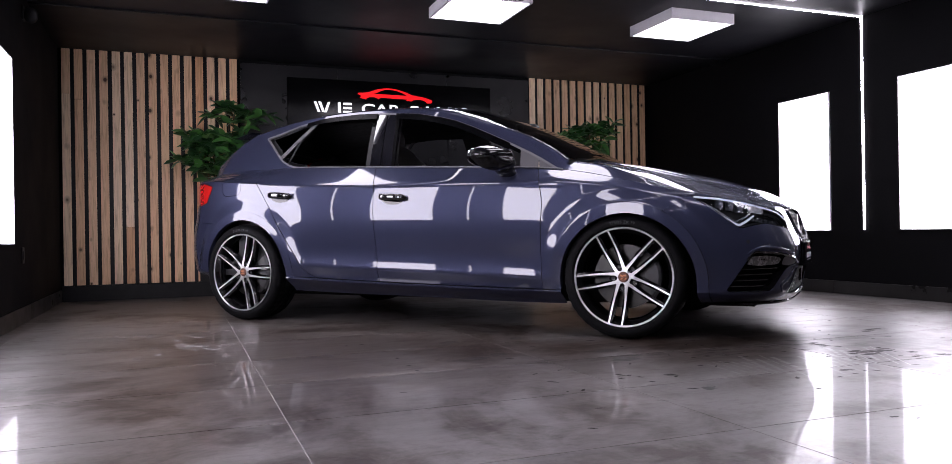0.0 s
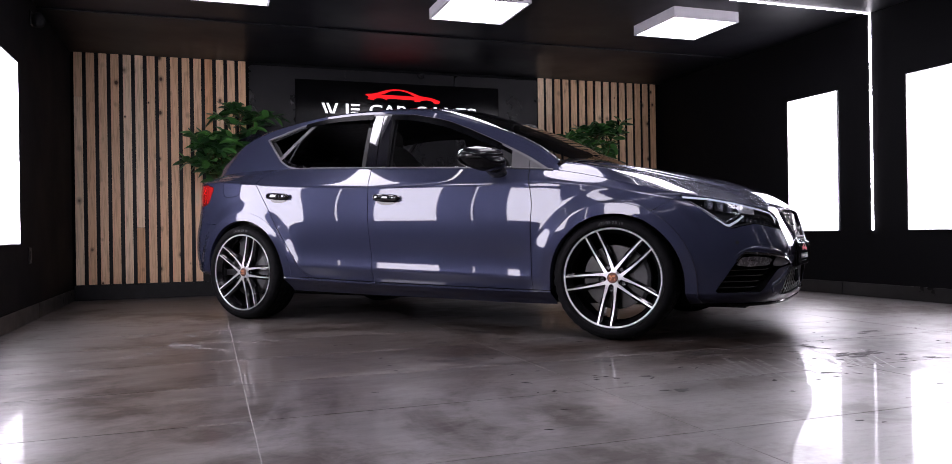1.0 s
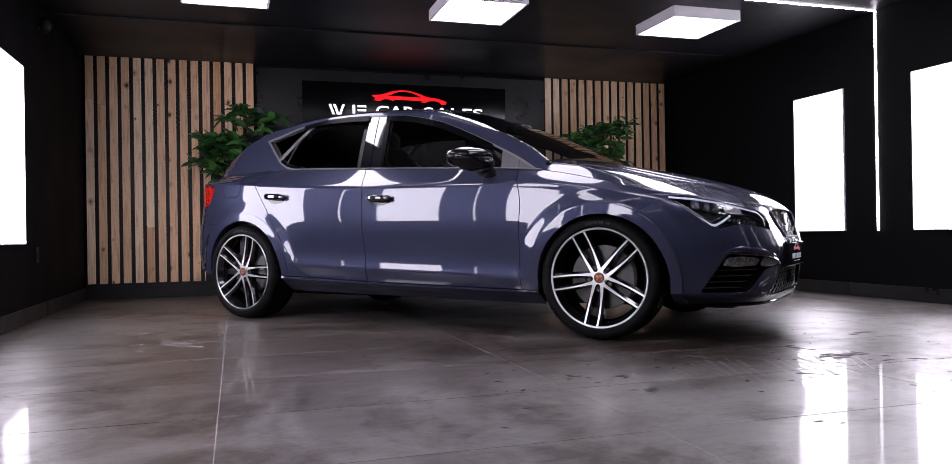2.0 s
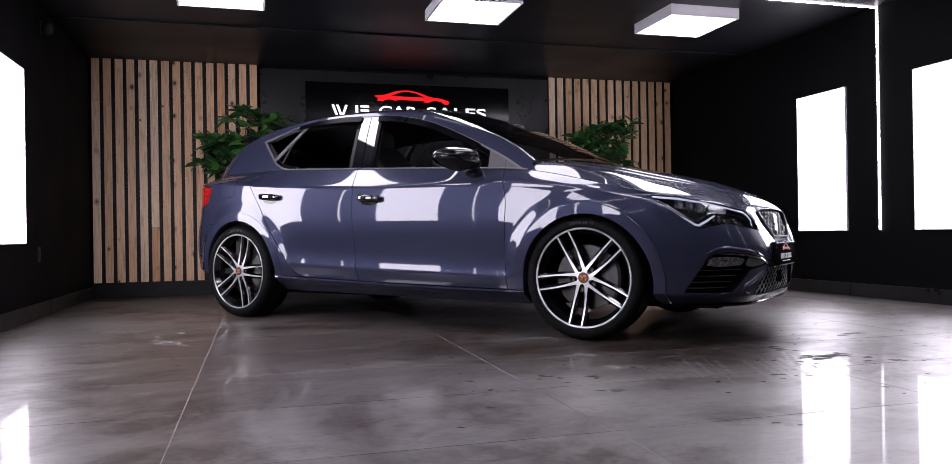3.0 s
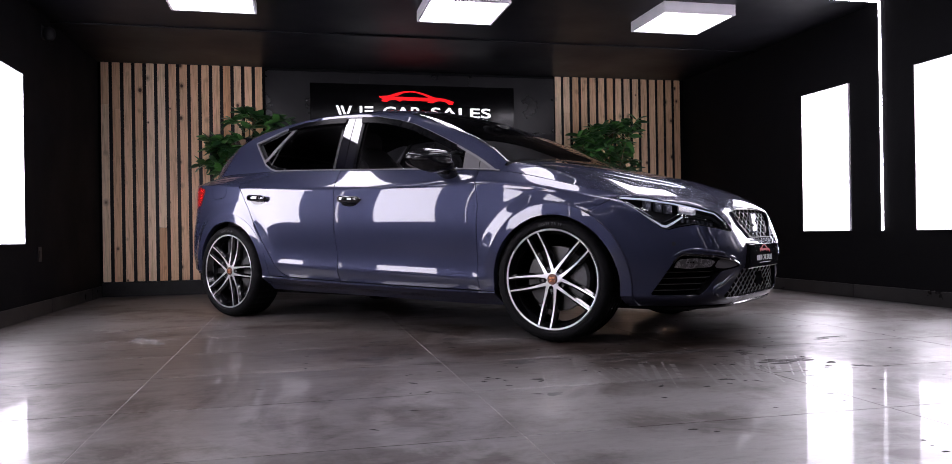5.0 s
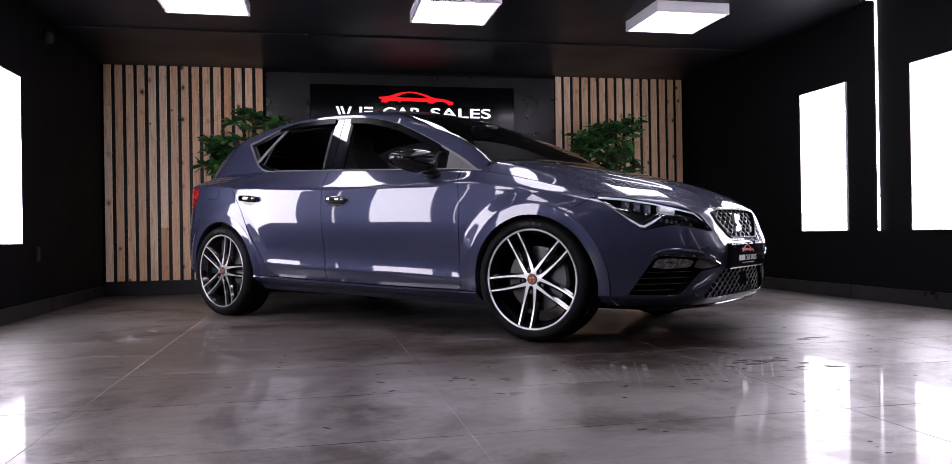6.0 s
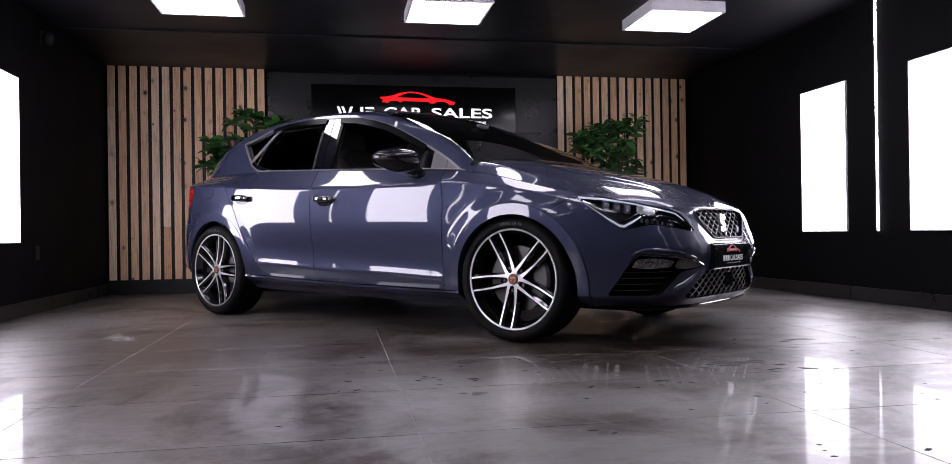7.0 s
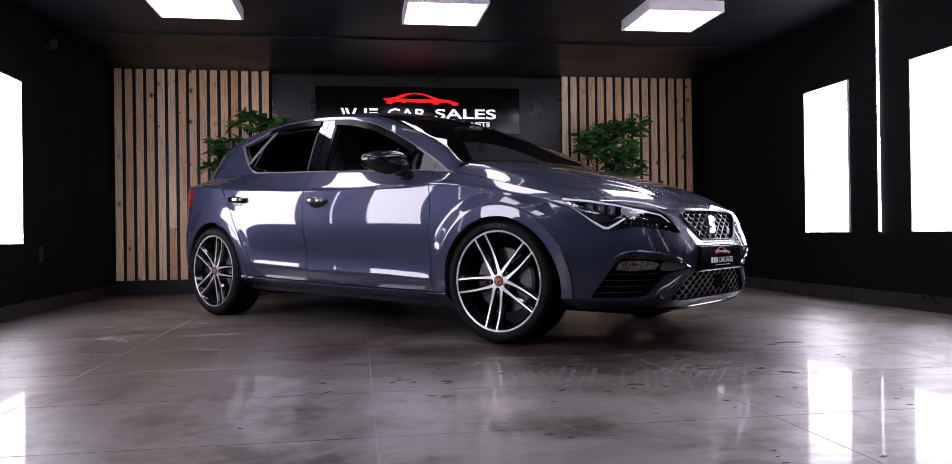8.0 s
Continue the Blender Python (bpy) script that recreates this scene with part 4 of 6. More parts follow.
def edge_tube(outline, plane, radius, out=0.0, s=0.8, w=4.0):
    pts = []
    for a, b in outline:
        p, n = on_skin(a, b, plane, s, w)
        pts.append(p + n * out)
    return pts


# dark recesses behind the grille, the intake and the fog lamps
for zone, shift, nm in ((grille_zone, (-0.05, 0, 0), "grille_recess"), (intake_zone, (-0.07, 0, 0), "intake_recess"), (fog_zone, (-0.055, 0.04, 0), "fog_recess")):
    patch = cut(SKIN, zone, lambda p: p[:, 0] - 1.5)
    both_sides(nm, join_data(walls(patch, shift), moved(patch, shift)), DUCT, nose, smooth=False)


def front_x(y, z):
    b = HALF - 0.012 - 0.02
    return XM + (float(X_NOSE(z)) - XM) * (1 - (min(abs(y), b * 0.999) / b) ** NF) ** (1 / NF)


def scale_mesh(zone, back, cell_w, cell_h, y_max, z_lo, z_hi, bar=0.0020, depth=0.003):
    """A mesh of hanging arcs, like fish scales, that follows the nose."""
    items = []
    for j in range(-1, int((z_hi - z_lo) / cell_h) + 2):
        for i in range(int(2 * y_max / cell_w) + 3):
            cy, cz = -y_max + cell_w * (i + 0.5 * (j % 2)), z_lo + cell_h * j
            us = np.linspace(-1, 1, 9)
            arc = [(cy + u * cell_w / 2, cz + cell_h * abs(u) ** 2.3, bar * (1 - 0.35 * abs(u))) for u in us]
            for (ya, za, ba), (yb, zb, bb) in zip(arc, arc[1:]):
                if zone(np.array([[0, (ya + yb) / 2, (za + zb) / 2]]))[0] < 0.003:
                    continue
                vs = []
                for y, z, h in ((ya, za, ba), (yb, zb, bb)):
                    x = front_x(y, z) - back
                    vs += [(x, y, z + h), (x, y, z - h), (x - depth, y, z + h + 0.001), (x - depth, y, z - h + 0.001)]
                items.append((vs, [(1, 5, 4, 0), (0, 4, 6, 2), (5, 1, 3, 7)]))
    return join_data(*items)


part("grille_mesh", scale_mesh(grille_zone, 0.016, 0.072, 0.0215, 0.363, 0.520, 0.675), MESHGREY, car, "silver-grey mesh of small arcs").parent = nose[0]
part("intake_mesh", scale_mesh(intake_zone, 0.020, 0.072, 0.0215, 0.561, 0.222, 0.36), MESHGREY, nose[0], "silver-grey mesh of small arcs")
# chrome line round the grille
ring = [Vector((front_x(y, z) + 0.006, y, z)) for y, z in round_outline(GRILLE, 4, 0.25)]
part("grille_surround", tube(ring + ring[:2], 0.0028, 8), SATIN, nose[0], "satin grille surround", smooth=True)
# body-coloured chamfer that frames the grille
chamfer_v, chamfer_f = [], []
rim = round_outline(GRILLE, 4, 0.25)
for y, z in rim:
    up = max(0.0, z - 0.597) / 0.077
    k = 1.035 - 0.02 * up
    y2, z2 = y * k, 0.597 + (z - 0.597) * (1.12 if z < 0.597 else 1.01)
    ym, zm = y + (y2 - y) * 0.25, z + (z2 - z) * 0.25
    chamfer_v += [(front_x(y, z) - 0.012, y, z), (front_x(y, z) + 0.009, ym, zm), (front_x(y2, z2) - 0.001, y2, z2)]
for i in range(len(rim)):
    j = (i + 1) % len(rim)
    for q in range(2):
        chamfer_f.append((3 * i + q, 3 * i + q + 1, 3 * j + q + 1, 3 * j + q))
part("grille_frame", (chamfer_v, chamfer_f), PAINT, nose[0], smooth=True, sharp=25)
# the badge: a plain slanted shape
badge = [(-0.043, 0.052), (0.043, 0.052), (0.043, 0.022), (-0.008, 0.014), (0.043, -0.004), (0.043, -0.040), (0.020, -0.054), (-0.043, -0.054), (-0.043, -0.026), (0.006, -0.018), (-0.043, 0.0), (-0.043, 0.034)]
bx = front_x(0, 0.60) - 0.012
badge = [(a * 0.86, b * 0.86) for a, b in badge]
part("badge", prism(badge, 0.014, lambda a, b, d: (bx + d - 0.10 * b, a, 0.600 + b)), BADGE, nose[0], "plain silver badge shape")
part("grille_emblem", prism([(-0.016, 0.014), (0.016, 0.014), (0.016, -0.016), (-0.016, -0.016)], 0.008, lambda a, b, d: (front_x(0.21, 0.565) - 0.014 + d, 0.21 + a, 0.565 + b)), SATIN, nose[0])
# chrome lip of slots under the grille
part("lower_slots", join_data(*[box_data(front_x(y, 0.506) - 0.002, front_x(y, 0.506) + 0.0015, y - 0.028, y + 0.028, 0.502, 0.510) for y in (-0.165, -0.10, -0.035, 0.035, 0.10, 0.165)]), TRIM, nose[0])

# show plate
px = 2.124
plate = part("number_plate", box_data(px - 0.016, px, -0.262, 0.262, 0.366, 0.488, 0.003), PLATEBLACK, nose[0], "black dealer show plate with red car outline")
part("plate_holder", box_data(px - 0.04, px - 0.010, -0.268, 0.268, 0.360, 0.494, 0.004), GLOSSBLACK, nose[0])


def car_outline(w, h):
    """The side view of a low coupe as a ribbon: the roof arc, then the waist with wheel bites."""
    top = spl((0.0, 0.55), (0.12, 0.62), (0.28, 0.92), (0.45, 1.0), (0.62, 0.80), (0.72, 0.58), (0.9, 0.42), (1.0, 0.22))
    low = spl((0.0, 0.45), (0.12, 0.50), (0.25, 0.62), (0.32, 0.82), (0.45, 0.90), (0.58, 0.72), (0.66, 0.50), (0.9, 0.34), (1.0, 0.16))
    xs = np.linspace(0, 1, 30)
    ribbon = [(x * w, float(top(x)) * h) for x in xs] + [(x * w, float(low(x)) * h) for x in xs[::-1]]
    body = [(0.0, 0.50), (0.25, 0.54), (0.66, 0.50), (0.9, 0.38), (1.0, 0.2), (0.985, 0.02), (0.93, 0.0)]
    body += [(0.93 - 0.115 + 0.1 * math.cos(a), 0.05 + 0.22 * math.sin(a)) for a in np.linspace(0.1, 2.9, 9)] + [(0.64, 0.13), (0.67, 0.23), (0.30, 0.27)]
    body += [(0.19 + 0.085 * math.cos(a), 0.07 + 0.22 * math.sin(a)) for a in np.linspace(0.3, 3.0, 9)] + [(0.02, 0.18), (0.05, 0.32)]
    return ribbon, [(x * w, z * h) for x, z in body]


def car_shape(name, w, h, material, parent, place, depth=0.003):
    a, b = car_outline(w, h)
    n = len(a) // 2
    vs = [place(x, z, depth) for x, z in a]
    fs = [(i, i + 1, 2 * n - 2 - i, 2 * n - 1 - i) for i in range(n - 1)]
    return part(name, join_data((vs, fs), prism(b, depth, place)), material, parent)


PLATE_WHITE = surf("plate_white", (0.6, 0.6, 0.62), 0.5, relief=0.0, var=0.05)
PLATE_RED = surf("plate_red", (0.45, 0.02, 0.02), 0.5, relief=0.0, var=0.05)
car_shape("plate_picture", 0.20, 0.042, PLATE_RED, plate, lambda a, b, d: (px + 0.0006 + d * 0.2, a - 0.10, 0.440 + b))
face = Matrix(((0, 0, 1, 0), (1, 0, 0, 0), (0, 1, 0, 0), (0, 0, 0, 1)))
part("plate_bars", join_data(*[box_data(px, px + 0.001, y - 0.012, y + 0.012, 0.400, 0.428) for y in (-0.135, -0.104, -0.073)]), PLATE_WHITE, plate)
letters("plate_words", "CAR SALES", 0.040, PLATE_WHITE, plate, Matrix.Translation((px + 0.0008, 0.045, 0.400)) @ face, 0.98, 0.0004)
part("plate_small_print", box_data(px, px + 0.001, -0.10, 0.10, 0.386, 0.389), PLATE_WHITE, plate)
part("radar_sensor", box_data(front_x(0, 0.29) - 0.03, front_x(0, 0.29) - 0.012, 0.02, 0.115, 0.262, 0.335, 0.004), GLOSSBLACK, nose[0])

# fog recess: lamp, fins and trim
for nm, pts, r, mat in (("fog_trim", [(0.815, 0.408), (0.85, 0.443), (0.93, 0.444), (1.06, 0.432), (1.20, 0.404), (1.245, 0.386)], 0.007, GLOSSBLACK),
                        ("fog_lower_strip", [(0.715, 0.247), (0.80, 0.2455), (0.90, 0.2455), (0.965, 0.249)], 0.004, GLOSSBLACK)):
    both_sides(nm, tube(edge_tube(eased(pts), "diag", r, -0.004), r), mat, nose)
for k in range(4):
    z = 0.362 - 0.029 * k
    pts = [(a, z) for a in np.linspace(0.795 - 0.023 * k, 1.075 - 0.030 * k, 7)]
    both_sides("fog_fin", tube([p + Vector((-0.028, 0.022, 0)) for p in edge_tube(pts, "diag", 0, 0)], 0.0045, 6), GLOSSBLACK, nose)
FOGLAMP = round_outline([(0.825, 0.386), (0.857, 0.424), (0.94, 0.428), (1.065, 0.415), (1.035, 0.382), (0.90, 0.377)], 4, 0.22)
fog_lens = cut(SKIN, poly_field(FOGLAMP, "diag"), lambda p: p[:, 0] - 1.5)
lens = both_sides("fog_lamp", moved(fog_lens, (-0.012, 0.010, 0)), LAMPGLASS, nose, "clear fog lamp lens")
both_sides("fog_reflector", moved(fog_lens, (-0.018, 0.014, 0)), FOGSILVER, lens)
BRIGHT = [(0.985, 0.385), (1.035, 0.411), (1.058, 0.409), (1.035, 0.386)]
both_sides("fog_reflector_block", moved(cut(SKIN, poly_field(BRIGHT, "diag"), lambda p: p[:, 0] - 1.5), (-0.014, 0.0115, 0)), LAMPWHITE, lens, "bright reflector facet")
items = []
for a in (0.90, 0.915, 0.93):
    p, n = on_skin(a, 0.408, "diag", 0.75, 3.5)
    p = p + Vector((-0.016, 0.013, 0))
    items.append(box_data(p.x - 0.004, p.x + 0.004, p.y - 0.004, p.y + 0.004, p.z - 0.004, p.z + 0.004))
both_sides("fog_led", join_data(*items), CHROME, lens)
VANE = round_outline([(1.075, 0.424), (1.215, 0.398), (1.245, 0.384), (1.125, 0.371), (1.045, 0.379)], 3, 0.25)
both_sides("fog_vane", moved(cut(SKIN, poly_field(VANE, "diag"), lambda p: p[:, 0] - 1.5), (-0.008, 0.006, 0)), SATIN, nose)

# folded ridge between the fog recess and the intake
fold = edge_tube(eased([(1.235, 0.376), (1.185, 0.343), (1.11, 0.300), (1.045, 0.266), (1.05, 0.250), (1.12, 0.240)], 26), "diag", 0, -0.005)
both_sides("bumper_ridge", tube(fold, [0.003 + 0.010 * math.sin(math.pi * k / 25) for k in range(26)], 12), PAINT, nose, sharp=80)

# brow over the fog recess
brow = eased([(0.785, 0.395), (0.825, 0.444), (0.88, 0.466), (1.00, 0.461), (1.12, 0.442), (1.235, 0.408)], 30)
both_sides("bumper_brow", tube(edge_tube(brow, "diag", 0, -0.007), [0.003 + 0.009 * math.sin(math.pi * k / 29) ** 0.5 for k in range(30)], 12), PAINT, nose, sharp=80)

# headlamps
lamp_patch = cut(SKIN, less(lamp_zone, GAP), lambda p: p[:, 0] - 1.4)
lamps = both_sides("headlight", lamp_patch, LAMPGLASS, None, "clear headlight lens with LED light guide")
both_sides("lamp_bucket", join_data(walls(lamp_patch, (-0.05, 0.035, 0)), moved(lamp_patch, (-0.05, 0.035, 0))), BLACK, lamps)


def in_lamp(pts, depth):
    return [p + Vector((-depth, depth * 0.75, 0)) for p in edge_tube(pts, "diag", 0, 0, 0.75, 4.7)]


both_sides("light_guide", tube(in_lamp([(0.590, 0.727), (0.656, 0.675), (0.72, 0.624), (0.775, 0.588), (0.80, 0.584), (0.84, 0.604), (0.885, 0.630)], 0.010), [0.003, 0.0055, 0.006, 0.0065, 0.0065, 0.006, 0.004]), DRL, lamps, "white daytime light guide")
both_sides("light_guide", tube(in_lamp([(0.60, 0.730), (0.72, 0.718), (0.85, 0.695), (0.975, 0.667), (1.08, 0.645), (1.13, 0.610)], 0.004), [0.005, 0.005, 0.004, 0.004, 0.003, 0.002]), DRL, lamps)
both_sides("chrome_blade", tube(in_lamp([(0.63, 0.712), (0.69, 0.664), (0.745, 0.622), (0.79, 0.600), (0.83, 0.616), (0.88, 0.643), (0.97, 0.632), (1.06, 0.612), (1.15, 0.575)], 0.020), [0.003, 0.005, 0.006, 0.006, 0.007, 0.006, 0.004, 0.004, 0.002]), CHROME, lamps, "bright chrome blade")
both_sides("lamp_bezel", tube(in_lamp([(0.59, 0.716), (0.735, 0.598), (0.79, 0.566), (0.85, 0.574), (0.95, 0.588), (1.06, 0.571), (1.17, 0.556)], 0.013), 0.008), GLOSSBLACK, lamps)
box = box_data(-0.5, 0.5, -0.5, 0.5, -0.5, 0.5, 0.12)
ahead, side = Vector((0.8, -0.6, 0)).normalized(), Vector((0.6, 0.8, 0)).normalized()
for a, z in ((0.735, 0.688), (0.785, 0.677), (0.835, 0.667)):
    p = in_lamp([(a, z)], 0.035)[0]
    both_sides("lamp_cell", ([p + side * (v.x * 0.036) + ahead * (v.y * 0.03) + Vector((0, 0, v.z * 0.044 + v.x * -0.006)) for v in box[0]], box[1]), CELL, lamps, "LED projector cell", smooth=False)
    vs, fs = lathe([(0.0001, 0.006), (0.010, 0.004), (0.0135, -0.004), (0.0165, -0.004), (0.0165, -0.012)], 16, "y")
    both_sides("lamp_lens", ([p + side * v[0] + ahead * (0.017 + v[1]) + Vector((0, 0, v[2])) for v in vs], fs), LAMPGREY, lamps)
# the bright reflector block beside the cells
p = in_lamp([(0.925, 0.657)], 0.022)[0]
both_sides("reflector_block", ([p + side * (v.x * 0.092) + ahead * (v.y * 0.02) + Vector((0, 0, v.z * 0.034 - v.x * 0.020)) for v in box[0]], box[1]), LAMPWHITE, lamps, "white reflector block", smooth=False)
for k in range(7):
    p = in_lamp([(0.90 + 0.028 * k, 0.612 - 0.004 * k)], 0.03)[0]
    both_sides("lamp_facet", box_data(p.x - 0.009, p.x + 0.009, p.y - 0.009, p.y + 0.009, p.z - 0.012, p.z + 0.012, 0.005), CELL, lamps, smooth=False)
both_sides("lamp_shelf", tube(in_lamp([(0.90, 0.630), (0.98, 0.634), (1.07, 0.618), (1.15, 0.588)], 0.024), [0.006, 0.010, 0.010, 0.005]), BLACK, lamps)

# small bumper details
for a, z, r, mat in ((1.215, 0.462, 0.012, TRIM), (0.82, 0.50, 0.010, TRIM)):
    p, n = on_skin(a, z, "diag", 0.85, 4.0)
    t = n.orthogonal().normalized()
    b = n.cross(t)
    both_sides("parking_sensor", ([p + n * 0.0006 + (t * math.cos(i * math.pi / 8) + b * math.sin(i * math.pi / 8)) * r for i in range(16)], [list(range(16))]), mat, nose)
p, n = on_skin(-0.245 + 0.0, 0.448, "yz", 0.93, 4.0)
part("towing_eye_cover", ([Vector((front_x(-0.482 + 0.028 * math.cos(i * math.pi / 10), 0.455) + 0.0012, -0.482 + 0.028 * math.cos(i * math.pi / 10), 0.455 + 0.028 * math.sin(i * math.pi / 10))) for i in range(20)], [list(range(20))]), PAINT, nose[0])
# splitter under the nose
lip = [plan(s, 0.0) for s in np.linspace(0.73, 1.0, 30)]
both_sides("splitter", tube([Vector(p) + Vector((-0.012, 0.008, -0.008)) for p in lip], 0.011, 8), MIRRORBLACK, nose, "black splitter lip")


# ---- door handles, mirrors ----
def handle(x, z, parent):
    p, _ = on_skin(x, z, "xz", x / 1.8, 4.6)
    cup_v = []
    for a in np.linspace(0, 2 * math.pi, 28, endpoint=False):
        x_, z_ = p.x + 0.0775 * math.cos(a), p.z - 0.012 + 0.033 * math.sin(a)
        cup_v.append((x_, on_skin(x_, z_, "xz", p.x / 1.8, 4.6)[0].y - 0.0012, z_))
    both_sides("handle_cup", (cup_v, [list(range(28))]), MIRRORBLACK, parent, smooth=False)
    vs, fs = [], []
    n_l, n_r = 16, 12
    for i in range(n_l + 1):
        u = -1 + 2 * i / n_l
        half = 0.102
        round_ = (1 - abs(u) ** 6) ** 0.5
        out = 0.006 + 0.030 * (1 - u * u) ** 0.5
        for j in range(n_r):
            a = 2 * math.pi * j / n_r
            vs.append((p.x + u * half, p.y - out - 0.010 * math.cos(a) * max(round_, 0.05), p.z + 0.0205 * math.sin(a) * max(round_, 0.05) - 0.006 * u))
    for i in range(n_l):
        for j in range(n_r):
            k = (j + 1) % n_r
            fs.append((i * n_r + j, i * n_r + k, (i + 1) * n_r + k, (i + 1) * n_r + j))
    fs += [tuple(range(n_r))[::-1], tuple(n_l * n_r + j for j in range(n_r))]
    both_sides("door_handle", (vs, fs), GLOSSBLACK, parent, "glossy dark door handle", sharp=60)


handle(-0.095, 0.787, front_doors)
handle(-0.975, 0.828, rear_doors)


moulding = [Vector((x, -float(EY(x)) - 0.0015, float(EZ(x)) + 0.004)) for x in np.linspace(-0.94, 0.95, 44)]
both_sides("belt_moulding", tube(moulding, 0.0042, 8), SATIN, None, "satin grey moulding under the windows")


def blob(cx, cy, cz, rx, ry, rz, p=2.6, n=20, m=28, shape=None):
    """A rounded box; shape moves its points."""
    vs, fs = [], []
    for i in range(n + 1):
        a = math.pi * i / n
        for j in range(m):
            b = 2 * math.pi * j / m
            d = Vector((math.sin(a) * math.cos(b), math.sin(a) * math.sin(b), math.cos(a)))
            k = (abs(d.x) ** p + abs(d.y) ** p + abs(d.z) ** p) ** (-1 / p)
            d = d * k
            q = Vector((d.x * rx, d.y * ry, d.z * rz))
            if shape:
                q = shape(q, d)
            vs.append((cx + q.x, cy + q.y, cz + q.z))
    for i in range(n):
        for j in range(m):
            k = (j + 1) % m
            fs.append((i * m + j, (i + 1) * m + j, (i + 1) * m + k, i * m + k))
    return vs, fs


def mirror_shape(q, d):
    q.x *= 1.0 if d.x > 0 else 0.35
    q.z *= 1.0 - 0.22 * (d.y < 0) * abs(d.y) - 0.18 * max(d.x, 0)
    q.x += 0.055 * d.y
    if d.z < 0:
        q.x += 0.028 * -d.z
        q.y += 0.035 * -d.z * (0.4 + max(0, -d.y))
        q.z *= 1.08
    else:
        q.z *= 0.86 - 0.12 * max(0, d.x)
    return q


MX, MY, MZ = 0.585, -0.995, 0.982
both_sides("mirror_housing", blob(MX, MY, MZ, 0.090, 0.088, 0.071, 3.6, 26, 40, mirror_shape), MIRRORBLACK, front_doors, "gloss black door mirror", sharp=80)
both_sides("mirror_stalk", blob(MX + 0.05, -0.885, 0.915, 0.055, 0.075, 0.035, 2.4, 12, 18, lambda q, d: Vector((q.x, q.y, q.z + 0.35 * -q.y))), MIRRORBLACK, front_doors, sharp=80)
both_sides("mirror_glass", blob(MX - 0.045, MY, MZ, 0.004, 0.082, 0.050, 3, 10, 20, lambda q, d: Vector((q.x + 0.04 * d.y, q.y, q.z))), CHROME, front_doors)
both_sides("mirror_indicator", tube([(MX + 0.09, MY + 0.08, MZ - 0.006), (MX + 0.085, MY, MZ - 0.006), (MX + 0.035, MY - 0.07, MZ - 0.006), (MX - 0.025, MY - 0.095, MZ - 0.006)], 0.004), BLACK, front_doors)

# roof spoiler
sp = []
for u in np.linspace(0, 1, 9):
    for v in np.linspace(0, 1, 5):
        y = -0.60 + 0.60 * u
        x = -1.50 - v * (0.19 - 0.02 * (1 - u))
        sp.append((x, y, float(Z_MID(-1.5)) * u + (1 - u) * 1.31 + (1 - (1 - u) ** 2) * 0.0 - v * 0.035))
both_sides("roof_spoiler", (sp, [list(f) for f in grid_faces(9, 5)]), PAINT, None, "body-coloured roof spoiler")


# ---- underside, interior ----
part("underbody", join_data(box_data(-1.9, 1.9, -0.56, 0.56, 0.16, 0.32), box_data(-0.93, 0.92, -0.74, 0.74, 0.19, 0.30), box_data(1.68, 1.86, -0.56, 0.56, 0.17, 0.30), box_data(-1.93, -1.72, -0.7, 0.7, 0.24, 0.4)), UNDER, car, "black underbody")
part("exhaust_silencer", tube([(-1.0, 0.3, 0.17), (-0.3, 0.25, 0.155), (0.3, 0.25, 0.15)], 0.05, 12), UNDER, car)


def liner(a):
    vs, fs = [], []
    for i in range(25):
        t = math.pi * i / 24
        for y in (-0.845, -0.52):
            r = a[2] + 0.012
            vs.append((a[0] + r * math.cos(t), y, a[1] + r * math.sin(t)))
    fs = [(2 * i, 2 * i + 1, 2 * i + 3, 2 * i + 2) for i in range(24)]
    k = len(vs)
    vs += [(v[0], -0.52, v[2]) for v in vs[:k:2]] + [(a[0] - a[2], -0.52, 0.18), (a[0] + a[2], -0.52, 0.18)]
    fs.append(tuple(range(k, len(vs))))
    for s in (1, -1):
        k = len(vs)
        x = a[0] + s * (a[2] + 0.012)
        vs += [(x, -0.80, a[1] + 0.02), (x, -0.52, a[1] + 0.02), (x, -0.52, 0.18), (x, -0.80, 0.20)]
        fs.append((k, k + 1, k + 2, k + 3))
    return vs, fs




def arch_lip(a, s, low):
    """A raised band of body colour round the wheel arch."""
    vs, fs = [], []
    rows = [(1, 0.0, z) for z in np.linspace(low[1], a[1], 7)[:-1]] + [(math.cos(t), math.sin(t), a[1]) for t in np.linspace(0, math.pi, 49)] + [(-1, 0.0, z) for z in np.linspace(a[1], low[0], 7)[1:]]
    prof = ((-0.002, -0.030), (0.0, 0.0065), (0.018, 0.0065), (0.036, 0.0065), (0.055, 0.0065), (0.0565, -0.003))
    for c, u, z in rows:
        for dr, out in prof:
            r = a[2] + dr
            q, n = on_skin(a[0] + r * c, z + r * u, "xz", s, 3.5)
            if out > 0:
                out = 0.0025 + (0.004 + 0.12 * dr) * smooth01((c + 0.1) / 0.7) * (s > 0)
            vs.append((a[0] + r * c, q.y - out, z + r * u))
    k = len(prof)
    for i in range(len(rows) - 1):
        for j in range(k - 1):
            fs.append((i * k + j, i * k + j + 1, (i + 1) * k + j + 1, (i + 1) * k + j))
    return vs, fs


